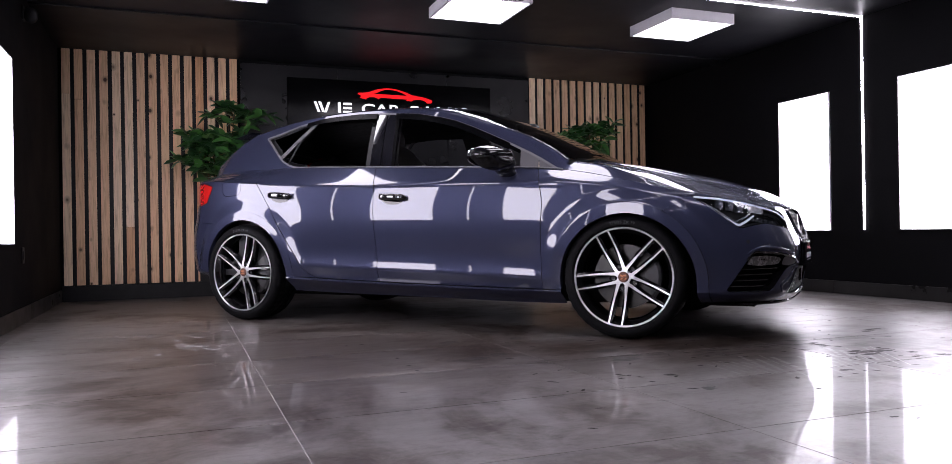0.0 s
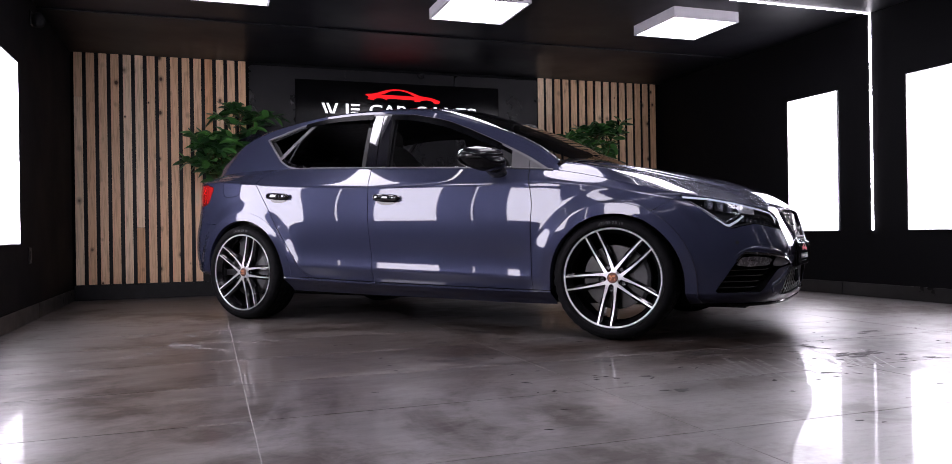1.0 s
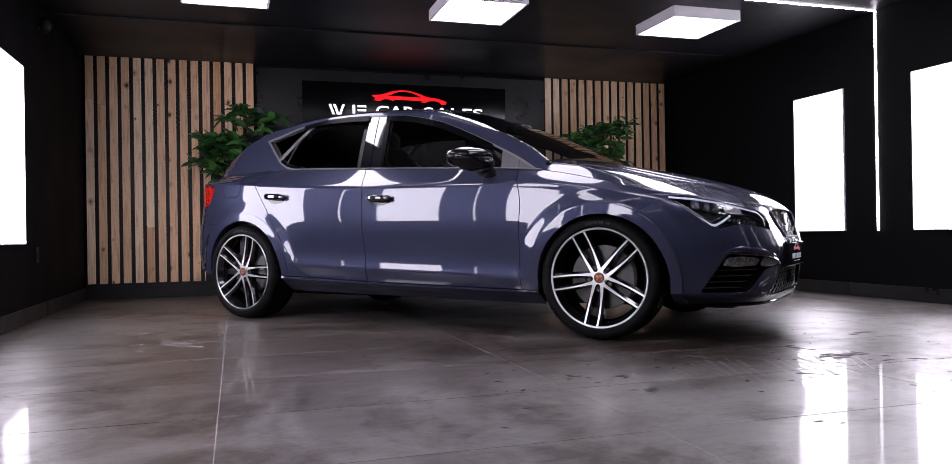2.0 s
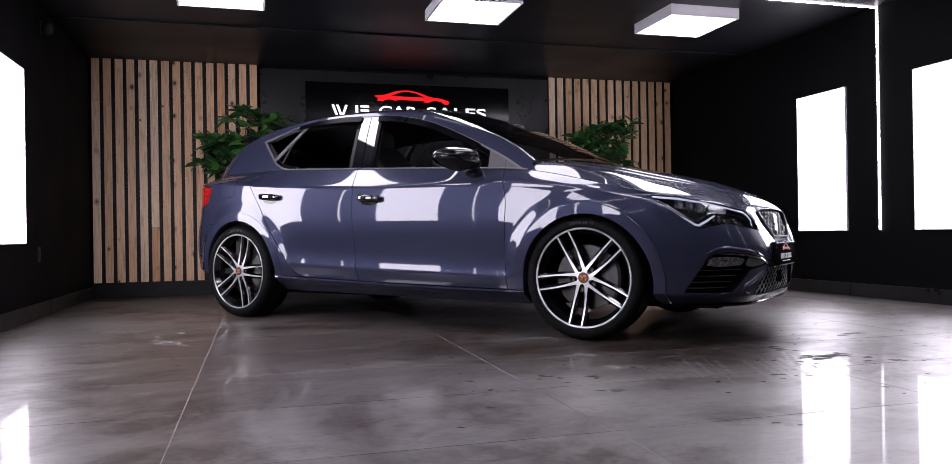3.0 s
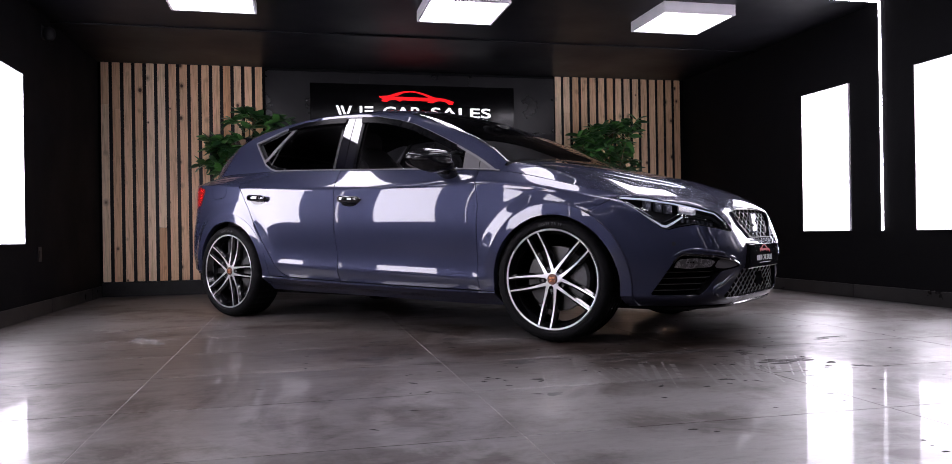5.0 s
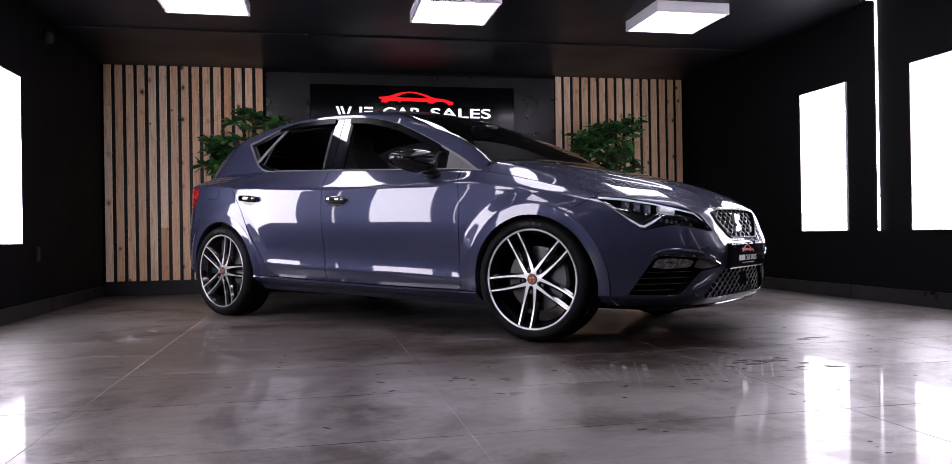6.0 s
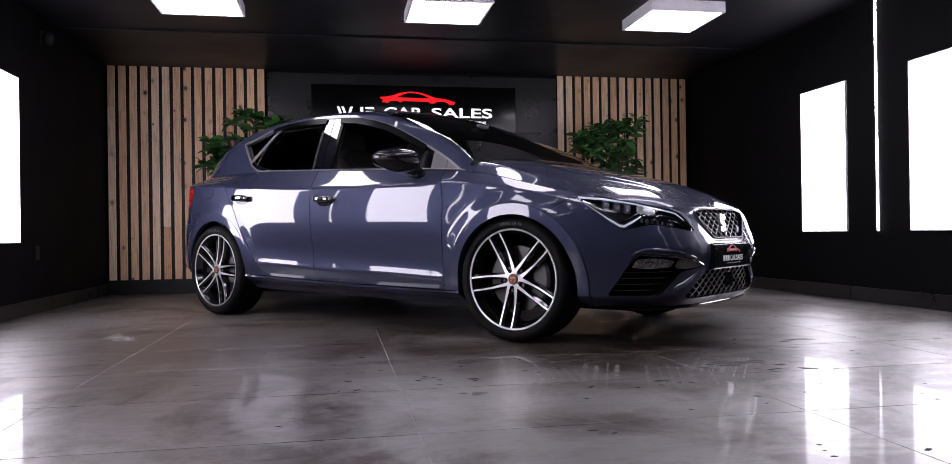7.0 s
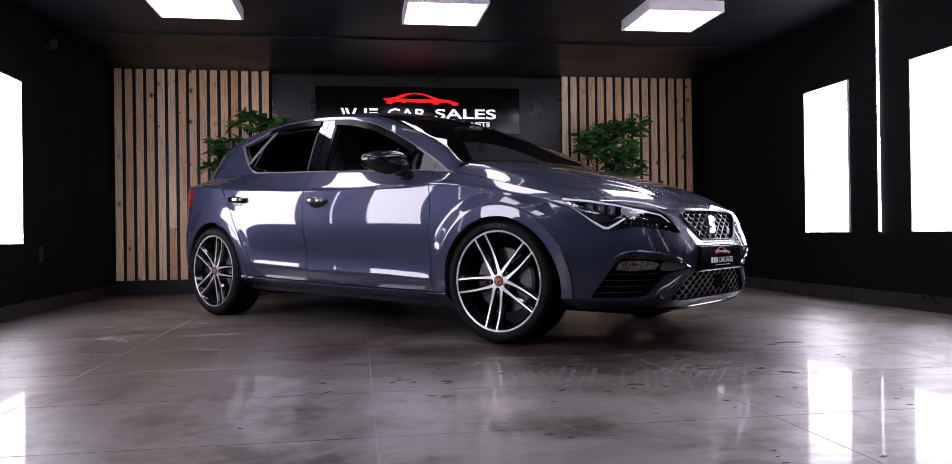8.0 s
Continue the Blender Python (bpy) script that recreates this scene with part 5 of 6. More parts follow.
both_sides("wheel_arch_lip", arch_lip(ARCH_F, 0.7, (0.262, 0.196)), PAINT, sharp=30)
both_sides("wheel_arch_lip", arch_lip(ARCH_R, -0.7, (0.262, 0.30)), PAINT, sharp=30)
both_sides("wheel_arch_liner", liner(ARCH_F), UNDER, smooth=False)
both_sides("wheel_arch_liner", liner(ARCH_R), UNDER, smooth=False)
part("cabin_floor", join_data(box_data(-1.8, 0.9, -0.80, 0.80, 0.30, 0.34), box_data(0.80, 0.86, -0.80, 0.80, 0.34, 0.88), box_data(-1.80, -1.75, -0.7, 0.7, 0.34, 0.98)), TRIM, car)
both_sides("door_card", join_data(box_data(-1.45, 0.80, -0.805, -0.775, 0.34, 0.93, 0.01)), TRIM)
dash = blob(0.66, 0.0, 0.84, 0.26, 0.77, 0.10, 4.5, 14, 30)
part("dashboard", dash, TRIM, car, "black dashboard", smooth=True)
part("steering_wheel", ([Vector((0.41, -0.37, 0.925)) + Matrix.Rotation(radians(-25), 3, "Y") @ Vector((0.018 * math.cos(b), (0.175 + 0.016 * math.sin(b)) * math.cos(a), (0.175 + 0.016 * math.sin(b)) * math.sin(a))) for a in np.linspace(0, 2 * math.pi, 32, endpoint=False) for b in np.linspace(0, 2 * math.pi, 8, endpoint=False)],
     [(i * 8 + j, i * 8 + (j + 1) % 8, ((i + 1) % 32) * 8 + (j + 1) % 8, ((i + 1) % 32) * 8 + j) for i in range(32) for j in range(8)]), TRIM, car, smooth=True)


def car_seat(x, y, wide, label, dz=0.0):
    base = part("seat", blob(x + 0.22, y, 0.52 + dz, 0.27, wide, 0.09, 3.5), SEAT, car, label, smooth=True)
    back = blob(x - 0.06, y, 0.86 + dz, 0.075, wide * 0.94, 0.31, 3.2, shape=lambda q, d: Vector((q.x - 0.30 * q.z + 0.035 * abs(d.y) ** 2, q.y * (1 - 0.28 * max(0, d.z)), q.z)))
    part("backrest", back, SEAT, base, smooth=True)
    for s in (-1, 1):
        part("side_bolster", blob(x - 0.02, y + s * wide * 0.84, 0.84 + dz, 0.075, 0.05, 0.24, 2.6, shape=lambda q, d: Vector((q.x - 0.30 * q.z, q.y - s * 0.14 * max(0, q.z), q.z))), SEATGREY, base, "grey seat bolster", smooth=True)
    part("headrest", blob(x - 0.185, y, 1.20 + dz, 0.05, wide * 0.52, 0.085, 3.0), SEAT, base, smooth=True)


car_seat(-0.28, -0.36, 0.25, "black sports seat with grey bolsters")
car_seat(-0.28, 0.36, 0.25, "black sports seat with grey bolsters", -0.22)
car_seat(-1.02, 0.0, 0.62, "black rear bench seat", -0.16)
part("interior_mirror", blob(0.36, 0.0, 1.255, 0.018, 0.12, 0.035, 3), TRIM, car, smooth=True)
part("sensor_box", blob(0.42, 0.0, 1.262, 0.05, 0.06, 0.028, 3), TRIM, car, smooth=True)


# ---- wheels: twin-spoke alloys ----
def make_wheel(turn):
    hub = lathe([(0.236, 0.105), (0.232, 0.09), (0.224, 0.02), (0.222, -0.035), (0.232, -0.075), (0.2500, -0.100), (0.2515, -0.107)], 96)
    wheel = part("wheel", hub, RIMBLACK, car, "black alloy wheel with machined twin spokes", smooth=True, sharp=40)
    part("rim_edge", lathe([(0.2505, -0.1060), (0.2535, -0.1105), (0.2580, -0.1110), (0.2605, -0.1085), (0.2630, -0.104)], 96), RIMFACE, wheel, "bright machined rim edge", smooth=True, sharp=25)
    # tyre
    prof = [(0.250, -0.092), (0.258, -0.104), (0.2655, -0.112), (0.278, -0.1165), (0.292, -0.1155), (0.302, -0.111), (0.311, -0.104), (0.3175, -0.096), (0.3215, -0.084)]
    for y in (-0.066, -0.022, 0.022, 0.066):
        prof += [(0.3232, y - 0.010), (0.3232, y - 0.006), (0.3165, y - 0.005), (0.3165, y + 0.005), (0.3232, y + 0.006), (0.3232, y + 0.010)]
    prof += [(0.3205, 0.098), (0.315, 0.106), (0.306, 0.112), (0.278, 0.1165), (0.262, 0.112), (0.246, 0.100)]
    tv, tf = lathe(prof, 160)
    k = len(prof)
    tv = [(v[0] * q, v[1], v[2] * q) for i, v in enumerate(tv) for q in [0.988 if (i // k) % 4 == 0 and 6 <= i % k <= k - 7 else 1.0]]
    part("tyre", (tv, tf), TYRE, wheel, "low-profile black tyre", smooth=True, sharp=28)
    # sidewall rings
    part("tyre_bead", lathe([(0.2700, -0.1150), (0.2715, -0.1178), (0.2740, -0.1178), (0.2755, -0.1158)], 96), TYRE, wheel, smooth=True)

    def bar(side):
        """One spoke of a pair, along +x; side is -1 or 1."""
        r0, r1, n = 0.036, 0.2525, 18
        black_v, face_v = [], []
        for i in range(n + 1):
            r = r0 + (r1 - r0) * i / n
            u = i / n
            c = side * (0.0205 + 0.0135 * u + 0.004 * math.sin(u * math.pi))
            wb, wf = 0.0135 - 0.002 * u, 0.0043 + 0.0042 * math.exp(-(u / 0.30) ** 2)
            yb, yf = -0.060 - 0.030 * u, -0.094 - 0.010 * u ** 2 + 0.006 * math.sin(u * math.pi)
            black_v += [(r, yb + 0.03, c - wb * 1.3), (r, yb, c - wb * 1.3), (r, yf + 0.002, c - wf * 1.05), (r, yf + 0.002, c + wf * 1.05), (r, yb, c + wb * 1.3), (r, yb + 0.03, c + wb * 1.3)]
            face_v += [(r, yf + 0.003, c - wf), (r, yf, c - wf), (r, yf, c + wf), (r, yf + 0.003, c + wf)]
        f6 = [(i * 6 + j, i * 6 + j + 1, i * 6 + j + 7, i * 6 + j + 6) for i in range(n) for j in range(5)]
        f4 = [(i * 4 + j, i * 4 + j + 1, i * 4 + j + 5, i * 4 + j + 4) for i in range(n) for j in range(3)]
        return (black_v, f6), (face_v, f4)
    arms = {s: bar(s) for s in (-1, 1)}
    arm_mesh = {s: mesh_from("spoke", *arms[s][0], RIMBLACK, True, 30) for s in arms}
    face_mesh = {s: mesh_from("spoke_face", *arms[s][1], RIMFACE, True, 40) for s in arms}
    for k in range(5):
        for s in (-1, 1):
            for nm, me in (("spoke", arm_mesh[s]), ("spoke_face", face_mesh[s])):
                ob = new(nm, me)
                ob.parent, ob.matrix_basis = wheel, Matrix.Rotation(-radians(turn + 72 * k), 4, "Y")
        # the fork between two spokes of a pair and the bolt seats
        a = radians(turn + 72 * k)
        bolt = lathe([(0.0001, -0.086), (0.007, -0.086), (0.0085, -0.083), (0.0085, -0.070)], 12)
        ob = part("wheel_bolt", bolt, CALIPER, wheel, smooth=True, sharp=30)
        ob.location = (0.060 * math.cos(a), 0, 0.060 * math.sin(a))
        cup = lathe([(0.0155, -0.093), (0.0125, -0.091), (0.0115, -0.074), (0.0001, -0.072)], 16)
        ob = part("bolt_seat", cup, RIMBLACK, wheel, smooth=True, sharp=30)
        ob.location = (0.060 * math.cos(a), 0, 0.060 * math.sin(a))
    # the star-shaped hub face
    n = 60
    star = []
    for i in range(n):
        a = 2 * math.pi * i / n
        star.append(((0.043 + 0.011 * math.cos(5 * (a - radians(turn) - 0.628))) * math.cos(a), (0.043 + 0.011 * math.cos(5 * (a - radians(turn) - 0.628))) * math.sin(a)))
    part("hub_face", prism(star, 0.045, lambda a, b, d: (a, -0.0945 + d, b)), RIMFACE, wheel, "machined hub")
    part("centre_cap", lathe([(0.0001, -0.1005), (0.024, -0.1005), (0.0275, -0.098), (0.029, -0.092)], 32), COPPER_DARK, wheel, "copper centre cap", smooth=True, sharp=30)
    capmark = [(-0.015, 0.013), (0.015, 0.013), (0.015, 0.004), (-0.004, 0.002), (0.015, -0.004), (0.015, -0.013), (-0.015, -0.013), (-0.015, -0.005), (0.004, -0.002), (-0.015, 0.004)]
    part("cap_mark", prism(capmark, 0.0015, lambda a, b, d: (a, -0.1012 + d, b)), COPPER, wheel)
    part("brake_disc", lathe([(0.168, -0.030), (0.170, -0.020), (0.170, 0.0), (0.075, 0.0), (0.075, -0.03), (0.168, -0.03)], 64), DISC, wheel, "steel brake disc", smooth=True, sharp=30)
    cal = []
    for i in range(13):
        a = radians(-38 + 76 * i / 12)
        for r, y in ((0.105, -0.050), (0.172, -0.050), (0.186, -0.040), (0.186, 0.01), (0.105, 0.01)):
            cal.append((r * math.cos(a), y, r * math.sin(a)))
    cf = [(i * 5 + j, i * 5 + (j + 1) % 5, (i + 1) * 5 + (j + 1) % 5, (i + 1) * 5 + j) for i in range(12) for j in range(5)] + [(0, 1, 2, 3, 4), (64, 63, 62, 61, 60)]
    ob = part("brake_caliper", (cal, cf), CALIPER, wheel, smooth=True, sharp=30)
    return wheel


HUB_Z = 0.3185
TYREMARK = surf("raised_rubber_marking", (0.03, 0.03, 0.032), 0.5, var=0.2, scale=30, spec=0.3)
for x, y, turn, spin in ((1.288, -0.768, 115.5, 4.3), (-1.351, -0.766, 0, 0), (1.288, 0.768, 30, 184.3), (-1.351, 0.766, 50, 180)):
    w = make_wheel(turn)
    w.matrix_basis = pose(x, y, HUB_Z + 0.005, 0, 0, spin)
    # moulded size marking on the sidewall
    for mid in (90,):
        ob = letters("tyre_marking", "235/35 ZR 19", 0.021, TYREMARK, w, Matrix.Identity(4), 1.15, 0.0004)
        for v in ob.data.vertices:
            a, r = radians(mid) - v.co.x / 0.286, 0.279 + v.co.y
            v.co = (r * math.cos(a), -0.1166 - 0.0006 - v.co.z * 0.5 + 0.02 * abs(r - 0.286), r * math.sin(a))


# ---- sign on the back wall ----
sign = tagged(new("wall_sign"), "black illuminated dealer sign with red car outline", "sign")
SX0, SX1, SZ0, SZ1, SY = 1.085, 3.266, 1.650, 2.146, Y1 - 0.034
part("sign_box", box_data(SX0, SX1, SY, Y1 - 0.012, SZ0, SZ1, 0.003), SIGNBLACK, sign)
car_shape("car_picture", 0.80, 0.135, SIGNRED, sign, lambda a, b, d: (1.795 + a, SY - 0.001 - d, 1.948 + b))
upright = Matrix(((1, 0, 0, 0), (0, 0, -1, 0), (0, 1, 0, 0), (0, 0, 0, 1)))


def bars(items):
    """Plain slanted blocks in place of a firm's initials: x, z, width, height, slant."""
    return join_data(*[prism([(x, z), (x + w, z), (x + w + k, z + h), (x + k, z + h)], 0.004, lambda p, q, t: (p, SY - 0.001 - t, q)) for x, z, w, h, k in items])


zt, ht = 1.810, 0.104


def words(text, x0, x1, z0, h, depth):
    """Lit words stretched to fill a width and a height."""
    ob = letters("sign_words", text, h / 0.7, SIGNWHITE, sign, Matrix.Identity(4), 1.0, depth, 0.014)
    co = np.array([v.co for v in ob.data.vertices])
    lo, hi = co.min(0), co.max(0)
    for v in ob.data.vertices:
        v.co = (x0 + (v.co.x - lo[0]) / (hi[0] - lo[0]) * (x1 - x0), SY - 0.002 - (v.co.z - lo[2]), z0 + (v.co.y - lo[1]) / (hi[1] - lo[1]) * h)
    ob.data.flip_normals()


part("initial_bars", bars([(1.384, zt, 0.026, ht, -0.038), (1.430, zt, 0.026, ht, -0.038), (1.448, zt, 0.026, ht, 0.038)]), SIGNWHITE, sign)
part("initial_bars", bars([(1.590, zt, 0.028, ht, 0.0)]), SIGNWHITE, sign)
part("initial_bars", bars([(1.643, zt, 0.089, 0.022, 0.0), (1.643, zt + 0.040, 0.089, 0.022, 0.0), (1.643, zt + 0.082, 0.089, 0.022, 0.0)]), SIGNWHITE, sign)
words("CAR", 1.835, 2.248, zt, ht, 0.002)
words("SALES", 2.344, 3.002, zt, ht, 0.002)
words("LISTS", 2.732, 2.934, 1.732, 0.043, 0.001)
part("small_words", join_data(*[box_data(1.55 + 0.062 * k, 1.60 + 0.062 * k, SY - 0.004, SY - 0.001, 1.722, 1.760) for k in range(18)]), SIGNWHITE, sign)

# socket and camera on the left wall
sock = tagged(new("wall_socket"), "small black socket plate on the black wall", "socket")
part("plate", box_data(X0, X0 + 0.009, 5.945, 6.025, 0.405, 0.515, 0.003), BLACK, sock)
part("insert", box_data(X0 + 0.009, X0 + 0.013, 5.960, 6.010, 0.43, 0.49, 0.002), BLACK, sock)
cctv = tagged(new("security_camera"), "small black camera fixed high on the wall", "security camera")
part("mount", box_data(X0, X0 + 0.012, 6.09, 6.17, 2.10, 2.20, 0.004), BLACK, cctv)
part("dome", blob(X0 + 0.05, 6.13, 2.14, 0.045, 0.04, 0.055, 2.2), BLACK, cctv, smooth=True)


# ---- plants: pots with many leaves on thin stems ----
def plant(x, y, clumps, seed, label):
    """clumps: offset along the wall, top, low, half width and number of stems of each tuft of leaves."""
    rng = random.Random(seed)
    thing = tagged(new("potted_plant"), label, "plant", "potted plants")
    pot = lathe([(0.001, 0.0), (0.13, 0.0), (0.14, 0.01), (0.17, 0.34), (0.18, 0.345), (0.18, 0.36), (0.165, 0.36), (0.16, 0.32), (0.001, 0.315)], 32, "z")
    part("pot", ([(a * 0.8 + x, b * 0.8 + y, c) for a, b, c in pot[0]], pot[1]), POT, thing, "dark round planter", smooth=True, sharp=30)
    leaves_v, leaves_f = [], []

    def leaf(p, d, size):
        side = d.cross(Vector((0, 0, 1)))
        side = side.normalized() if side.length > 0.05 else Vector((1, 0, 0))
        up = side.cross(d).normalized()
        roll = rng.uniform(-0.7, 0.7)
        side = side * math.cos(roll) + up * math.sin(roll)
        up = side.cross(d).normalized()
        k = len(leaves_v)
        droop = rng.uniform(0.1, 0.5)
        prof = ((0.0, 0.03), (0.15, 0.15), (0.4, 0.235), (0.65, 0.21), (0.85, 0.115), (1.0, 0.01))
        for t, w in prof:
            c = p + d * (t * size) - Vector((0, 0, 1)) * (droop * t * t * size)
            leaves_v.extend([c - side * w * size + up * 0.10 * w * size, c - up * 0.05 * size * (w > 0.1), c + side * w * size + up * 0.10 * w * size])
        for i in range(len(prof) - 1):
            for j in (0, 1):
                leaves_f.append((k + i * 3 + j, k + i * 3 + j + 1, k + i * 3 + j + 4, k + i * 3 + j + 3))

    for dx, top, low, wide, count in clumps:
        for _ in range(count):
            a = rng.uniform(0, 6.28)
            root = Vector((x + 0.04 * math.cos(a), y + 0.04 * math.sin(a), 0.30))
            tip = Vector((x + dx + rng.uniform(-0.5, 0.5) * wide, y + rng.uniform(-0.06, 0.06), top - rng.uniform(0.02, 0.22)))
            bend = Vector((rng.uniform(-0.06, 0.06), rng.uniform(-0.03, 0.03), 0))
            pts = [root.lerp(tip, t) + bend * math.sin(t * math.pi) for t in np.linspace(0, 1, 9)]
            stems = [tube(pts, [0.012 - 0.008 * t for t in np.linspace(0, 1, 9)], 7)]
            for _ in range(9):
                z = low + (top - low) * rng.uniform(0.0, 1.0)
                f = min(1.0, max(0.0, (z - root.z) / (tip.z - root.z)))
                start = root.lerp(tip, f) + bend * math.sin(f * math.pi)
                az = rng.uniform(0, 6.28)
                reach = wide * rng.uniform(0.25, 0.95)
                end = start + Vector((math.cos(az) * reach, math.sin(az) * min(reach, 0.3) * 0.62, rng.uniform(0.02, 0.20)))
                end.y, end.z = min(end.y, Y1 - 0.10), min(end.z, top)
                stems.append(tube([start, start.lerp(end, 0.5) + Vector((0, 0, 0.02)), end], [0.004, 0.003, 0.002], 5))
                # a rosette of leaves at the twig's end, a few along it
                for q in range(11):
                    u = 1.0 - 0.09 * q * rng.random()
                    p = start.lerp(end, u)
                    turn = 2.4 * q + rng.uniform(-0.4, 0.4)
                    d = (Vector((math.cos(turn), 0.8 * math.sin(turn), rng.gauss(0.15, 0.4))) + (end - start).normalized() * 0.35).normalized()
                    if p.y + d.y * 0.15 > Y1 - 0.04:
                        d.y = -abs(d.y)
                    leaf(p, d, rng.uniform(0.10, 0.17))
            part("stem", join_data(*stems), BARK, thing, "thin brown stem with twigs", smooth=True)
    part("leaves", (leaves_v, leaves_f), LEAF, thing, "glossy green leaves", smooth=True)


plant(0.50, 7.34, ((-0.24, 1.50, 0.98, 0.27, 3), (0.08, 1.76, 1.05, 0.28, 3)), 11, "green leafy plant in a pot before timber slats")
plant(4.10, 7.24, ((0.12, 1.72, 1.02, 0.26, 4), (-0.28, 1.56, 1.25, 0.13, 1)), 23, "green leafy plant in a pot before timber slats")

# ---- dried mud flakes on the floor ----
rng = random.Random(5)
mv, mf = [], []


def flake(x, y, a, b, turn):
    n = 14
    k = len(mv)
    c, s = math.cos(turn), math.sin(turn)
    for i in range(n):
        t = 2 * math.pi * i / n
        r = rng.uniform(0.55, 1.15)
        u, v = a * r * math.cos(t), b * r * math.sin(t)
        mv.append((x + c * u - s * v, y + s * u + c * v, 0.0006))
    mv.append((x, y, rng.uniform(0.001, 0.003)))
    for i in range(n):
        mf.append((k + i, k + (i + 1) % n, k + n))


for x, y, wide in ((3.61, 3.15, 0.15), (3.53, 3.10, 0.08), (3.18, 2.40, 0.075), (3.12, 2.50, 0.06), (2.91, 2.54, 0.12), (3.00, 2.58, 0.08), (3.24, 1.79, 0.04), (3.39, 2.02, 0.022),
                   (3.26, 1.88, 0.023), (3.34, 2.14, 0.02), (2.90, 1.99, 0.024), (2.41, 1.84, 0.018), (2.55, 1.40, 0.02), (2.53, 1.35, 0.013), (2.52, 1.30, 0.023), (2.03, 1.67, 0.032),
                   (2.08, 1.63, 0.024), (2.51, 2.30, 0.06), (2.38, 2.20, 0.032), (1.84, 2.51, 0.05), (1.66, 2.60, 0.03), (1.70, 2.43, 0.03), (2.07, 2.63, 0.04), (2.25, 2.81, 0.055)):
    flake(x, y, wide * 0.52, min(0.022, wide * 0.30), rng.uniform(-0.25, 0.25))
    if wide > 0.055:
        flake(x + wide * 0.35, y + rng.uniform(-0.02, 0.02), wide * 0.3, 0.010, rng.uniform(-0.4, 0.4))
for x, y in ((0.25, 3.39), (0.21, 3.59), (0.80, 2.64), (0.97, 3.04), (0.97, 3.17), (0.98, 3.38), (0.98, 3.62), (0.93, 3.89), (0.85, 3.88), (0.56, 4.60), (1.63, 2.53), (1.69, 2.57), (1.71, 2.52), (1.50, 2.79)):
    flake(x, y, rng.uniform(0.010, 0.018), rng.uniform(0.006, 0.010), rng.uniform(-0.5, 0.5))
for _ in range(26):
    flake(rng.uniform(2.25, 2.95), rng.gauss(2.9, 0.08), rng.uniform(0.02, 0.07), rng.uniform(0.006, 0.018), rng.uniform(-0.3, 0.2))
for _ in range(16):
    flake(2.98 + rng.gauss(0, 0.09), 2.60 + rng.gauss(0, 0.02), rng.uniform(0.02, 0.06), rng.uniform(0.006, 0.016), rng.uniform(-0.2, 0.2))
for _ in range(80):
    x = rng.gauss(2.7, 0.8)
    y = rng.gauss(2.8, 0.55)
    flake(x, y, rng.uniform(0.006, 0.028), rng.uniform(0.004, 0.011), rng.uniform(-1, 1))
chalk_v, chalk_f = [], []
mud = (mv, mf)
mv, mf = chalk_v, chalk_f
for x, y, n in ((0.13, 4.18, 12), (0.16, 4.70, 4), (-0.02, 4.05, 5), (-0.16, 4.74, 3)):
    for _ in range(n):
        flake(x + rng.gauss(0, 0.06), y + rng.gauss(0, 0.09), rng.uniform(0.012, 0.040), rng.uniform(0.012, 0.045), rng.uniform(-1, 1))
# dark oily spots, smooth and thin
spots_v, spots_f = [], []
chalk = (chalk_v, chalk_f)
mv, mf = spots_v, spots_f
for x, y, wide in ((1.88, 2.90, 0.13), (1.91, 3.15, 0.12), (1.81, 2.24, 0.07), (1.79, 2.84, 0.035), (1.73, 3.73, 0.10), (1.71, 4.05, 0.11), (1.36, 3.75, 0.10), (1.42, 3.27, 0.09), (1.31, 3.21, 0.11), (1.84, 2.51, 0.06)):
    flake(x, y, wide * 0.55, wide * 0.42, rng.uniform(-0.4, 0.4))
spots_v = [(x, y, 0.0005) for x, y, z in spots_v]
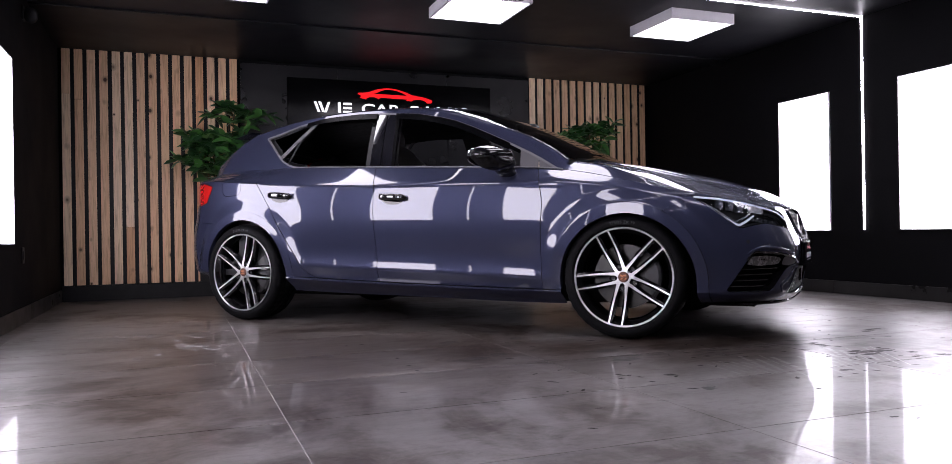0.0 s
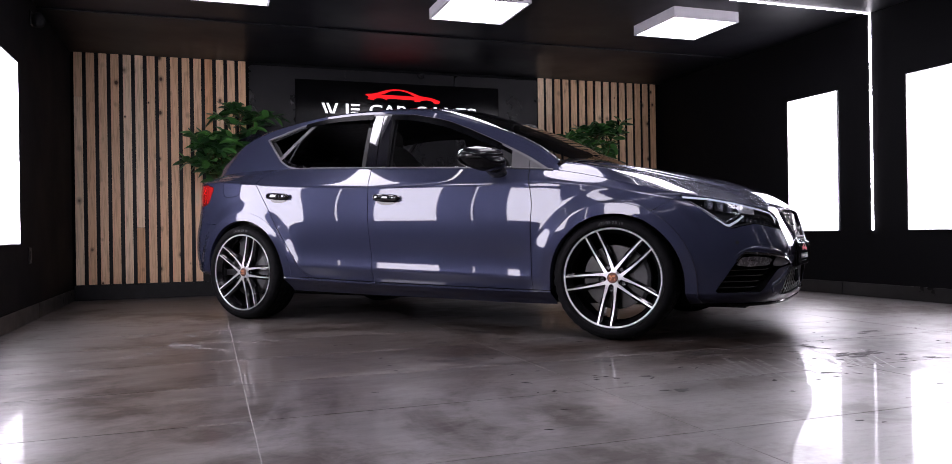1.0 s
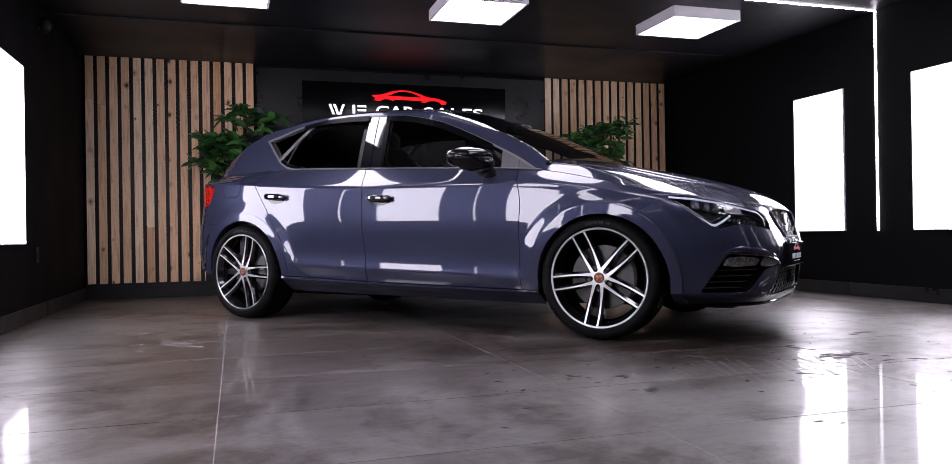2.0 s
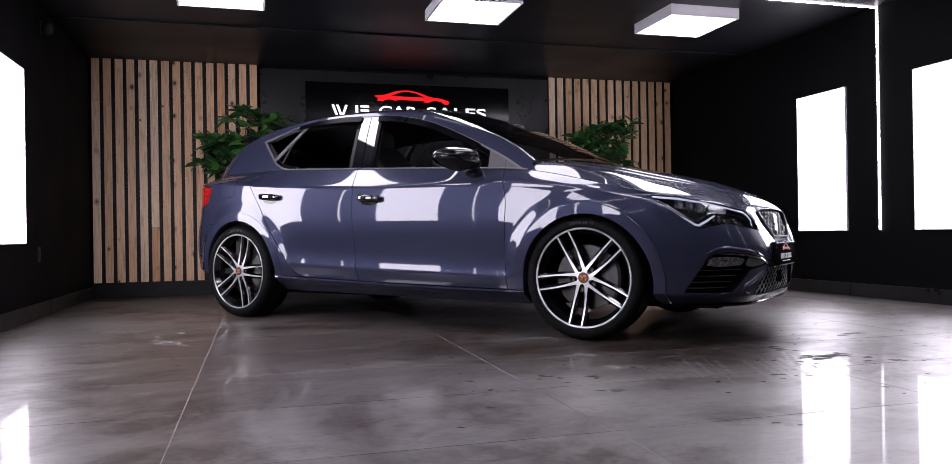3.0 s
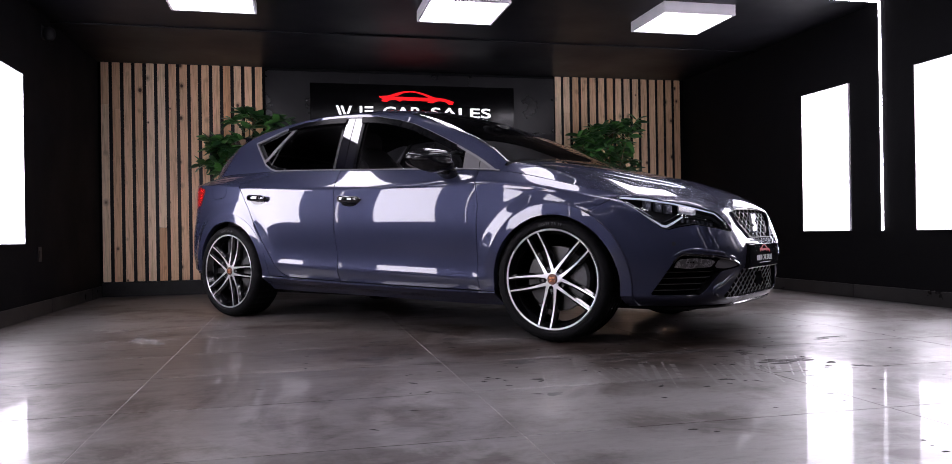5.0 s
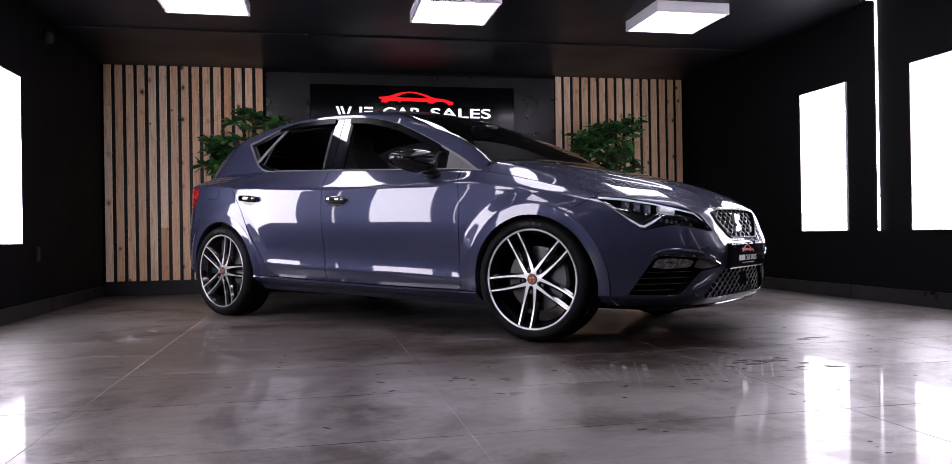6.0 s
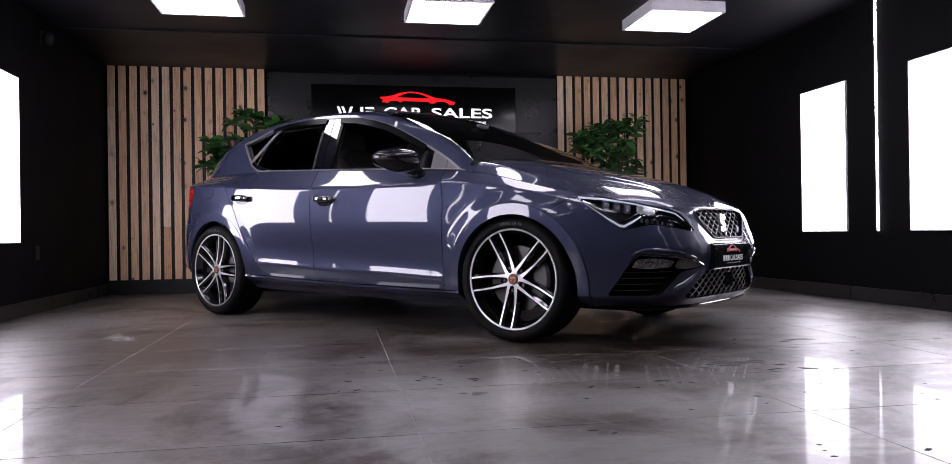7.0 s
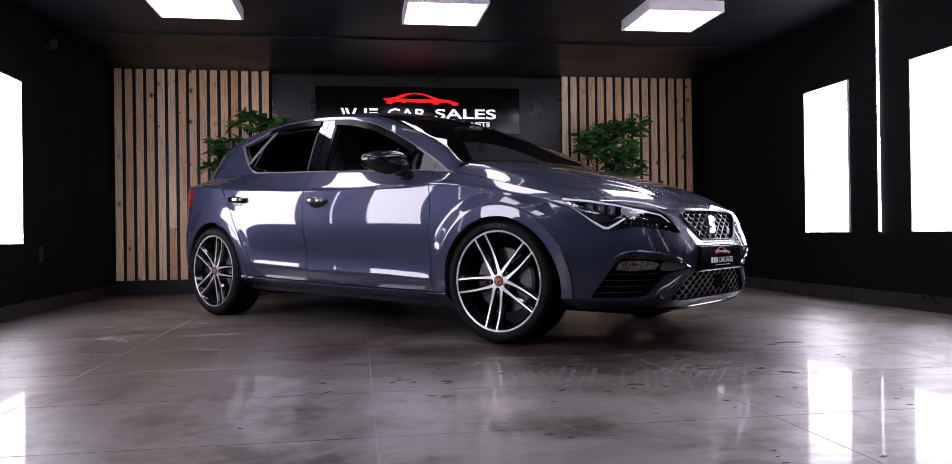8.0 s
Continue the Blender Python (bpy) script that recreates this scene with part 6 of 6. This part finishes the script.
# dusty prints of tyre treads, in rows of short blocks
prints_v, prints_f = [], []
for heading, cx, cy, rows, length in ((1.21, 2.50, 2.44, 13, 0.60), (1.02, 2.86, 2.52, 7, 0.46), (1.45, 2.16, 2.50, 5, 0.30)):
    c, s_ = math.cos(heading), math.sin(heading)
    for r in range(rows):
        if rng.random() < 0.2:
            continue
        u, v = -length / 2 * rng.uniform(0.5, 1), (r - rows / 2) * 0.041 + rng.uniform(-0.006, 0.006)
        wide = rng.choice((0.004, 0.007, 0.011))
        while u < length / 2 * rng.uniform(0.5, 1):
            d = rng.uniform(0.02, 0.09)
            k = len(prints_v)
            for a, b in ((u, v - wide), (u + d, v - wide * rng.uniform(0.5, 1)), (u + d, v + wide), (u, v + wide * rng.uniform(0.5, 1))):
                prints_v.append((cx + c * a - s_ * b, cy + s_ * a + c * b, 0.0007))
            prints_f.append((k, k + 1, k + 2, k + 3))
            u += d + rng.uniform(0.003, 0.03)
tagged(part("tyre_prints", (prints_v, prints_f), DUST), "faint dusty tyre tread prints on the tiles", "dirt", kind="stuff")
tagged(part("chalk_marks", chalk, CHALK), "pale chalky scraps stuck to the dark tiles", "dirt", kind="stuff")
tagged(part("oil_spots", (spots_v, spots_f), SPOT), "dark oily spots on the grey tiles", "stain", kind="stuff")
tagged(part("mud_flakes", mud, MUD), "dark dried mud flakes scattered on the tiles", "mud", kind="stuff")

# ---- floor tiles ----
TW, TD = 1.192, 0.625
JX, JY = 0.359, 1.742
col0, row0 = math.floor((X0 - JX) / TW), math.floor((Y0 - JY) / TD)
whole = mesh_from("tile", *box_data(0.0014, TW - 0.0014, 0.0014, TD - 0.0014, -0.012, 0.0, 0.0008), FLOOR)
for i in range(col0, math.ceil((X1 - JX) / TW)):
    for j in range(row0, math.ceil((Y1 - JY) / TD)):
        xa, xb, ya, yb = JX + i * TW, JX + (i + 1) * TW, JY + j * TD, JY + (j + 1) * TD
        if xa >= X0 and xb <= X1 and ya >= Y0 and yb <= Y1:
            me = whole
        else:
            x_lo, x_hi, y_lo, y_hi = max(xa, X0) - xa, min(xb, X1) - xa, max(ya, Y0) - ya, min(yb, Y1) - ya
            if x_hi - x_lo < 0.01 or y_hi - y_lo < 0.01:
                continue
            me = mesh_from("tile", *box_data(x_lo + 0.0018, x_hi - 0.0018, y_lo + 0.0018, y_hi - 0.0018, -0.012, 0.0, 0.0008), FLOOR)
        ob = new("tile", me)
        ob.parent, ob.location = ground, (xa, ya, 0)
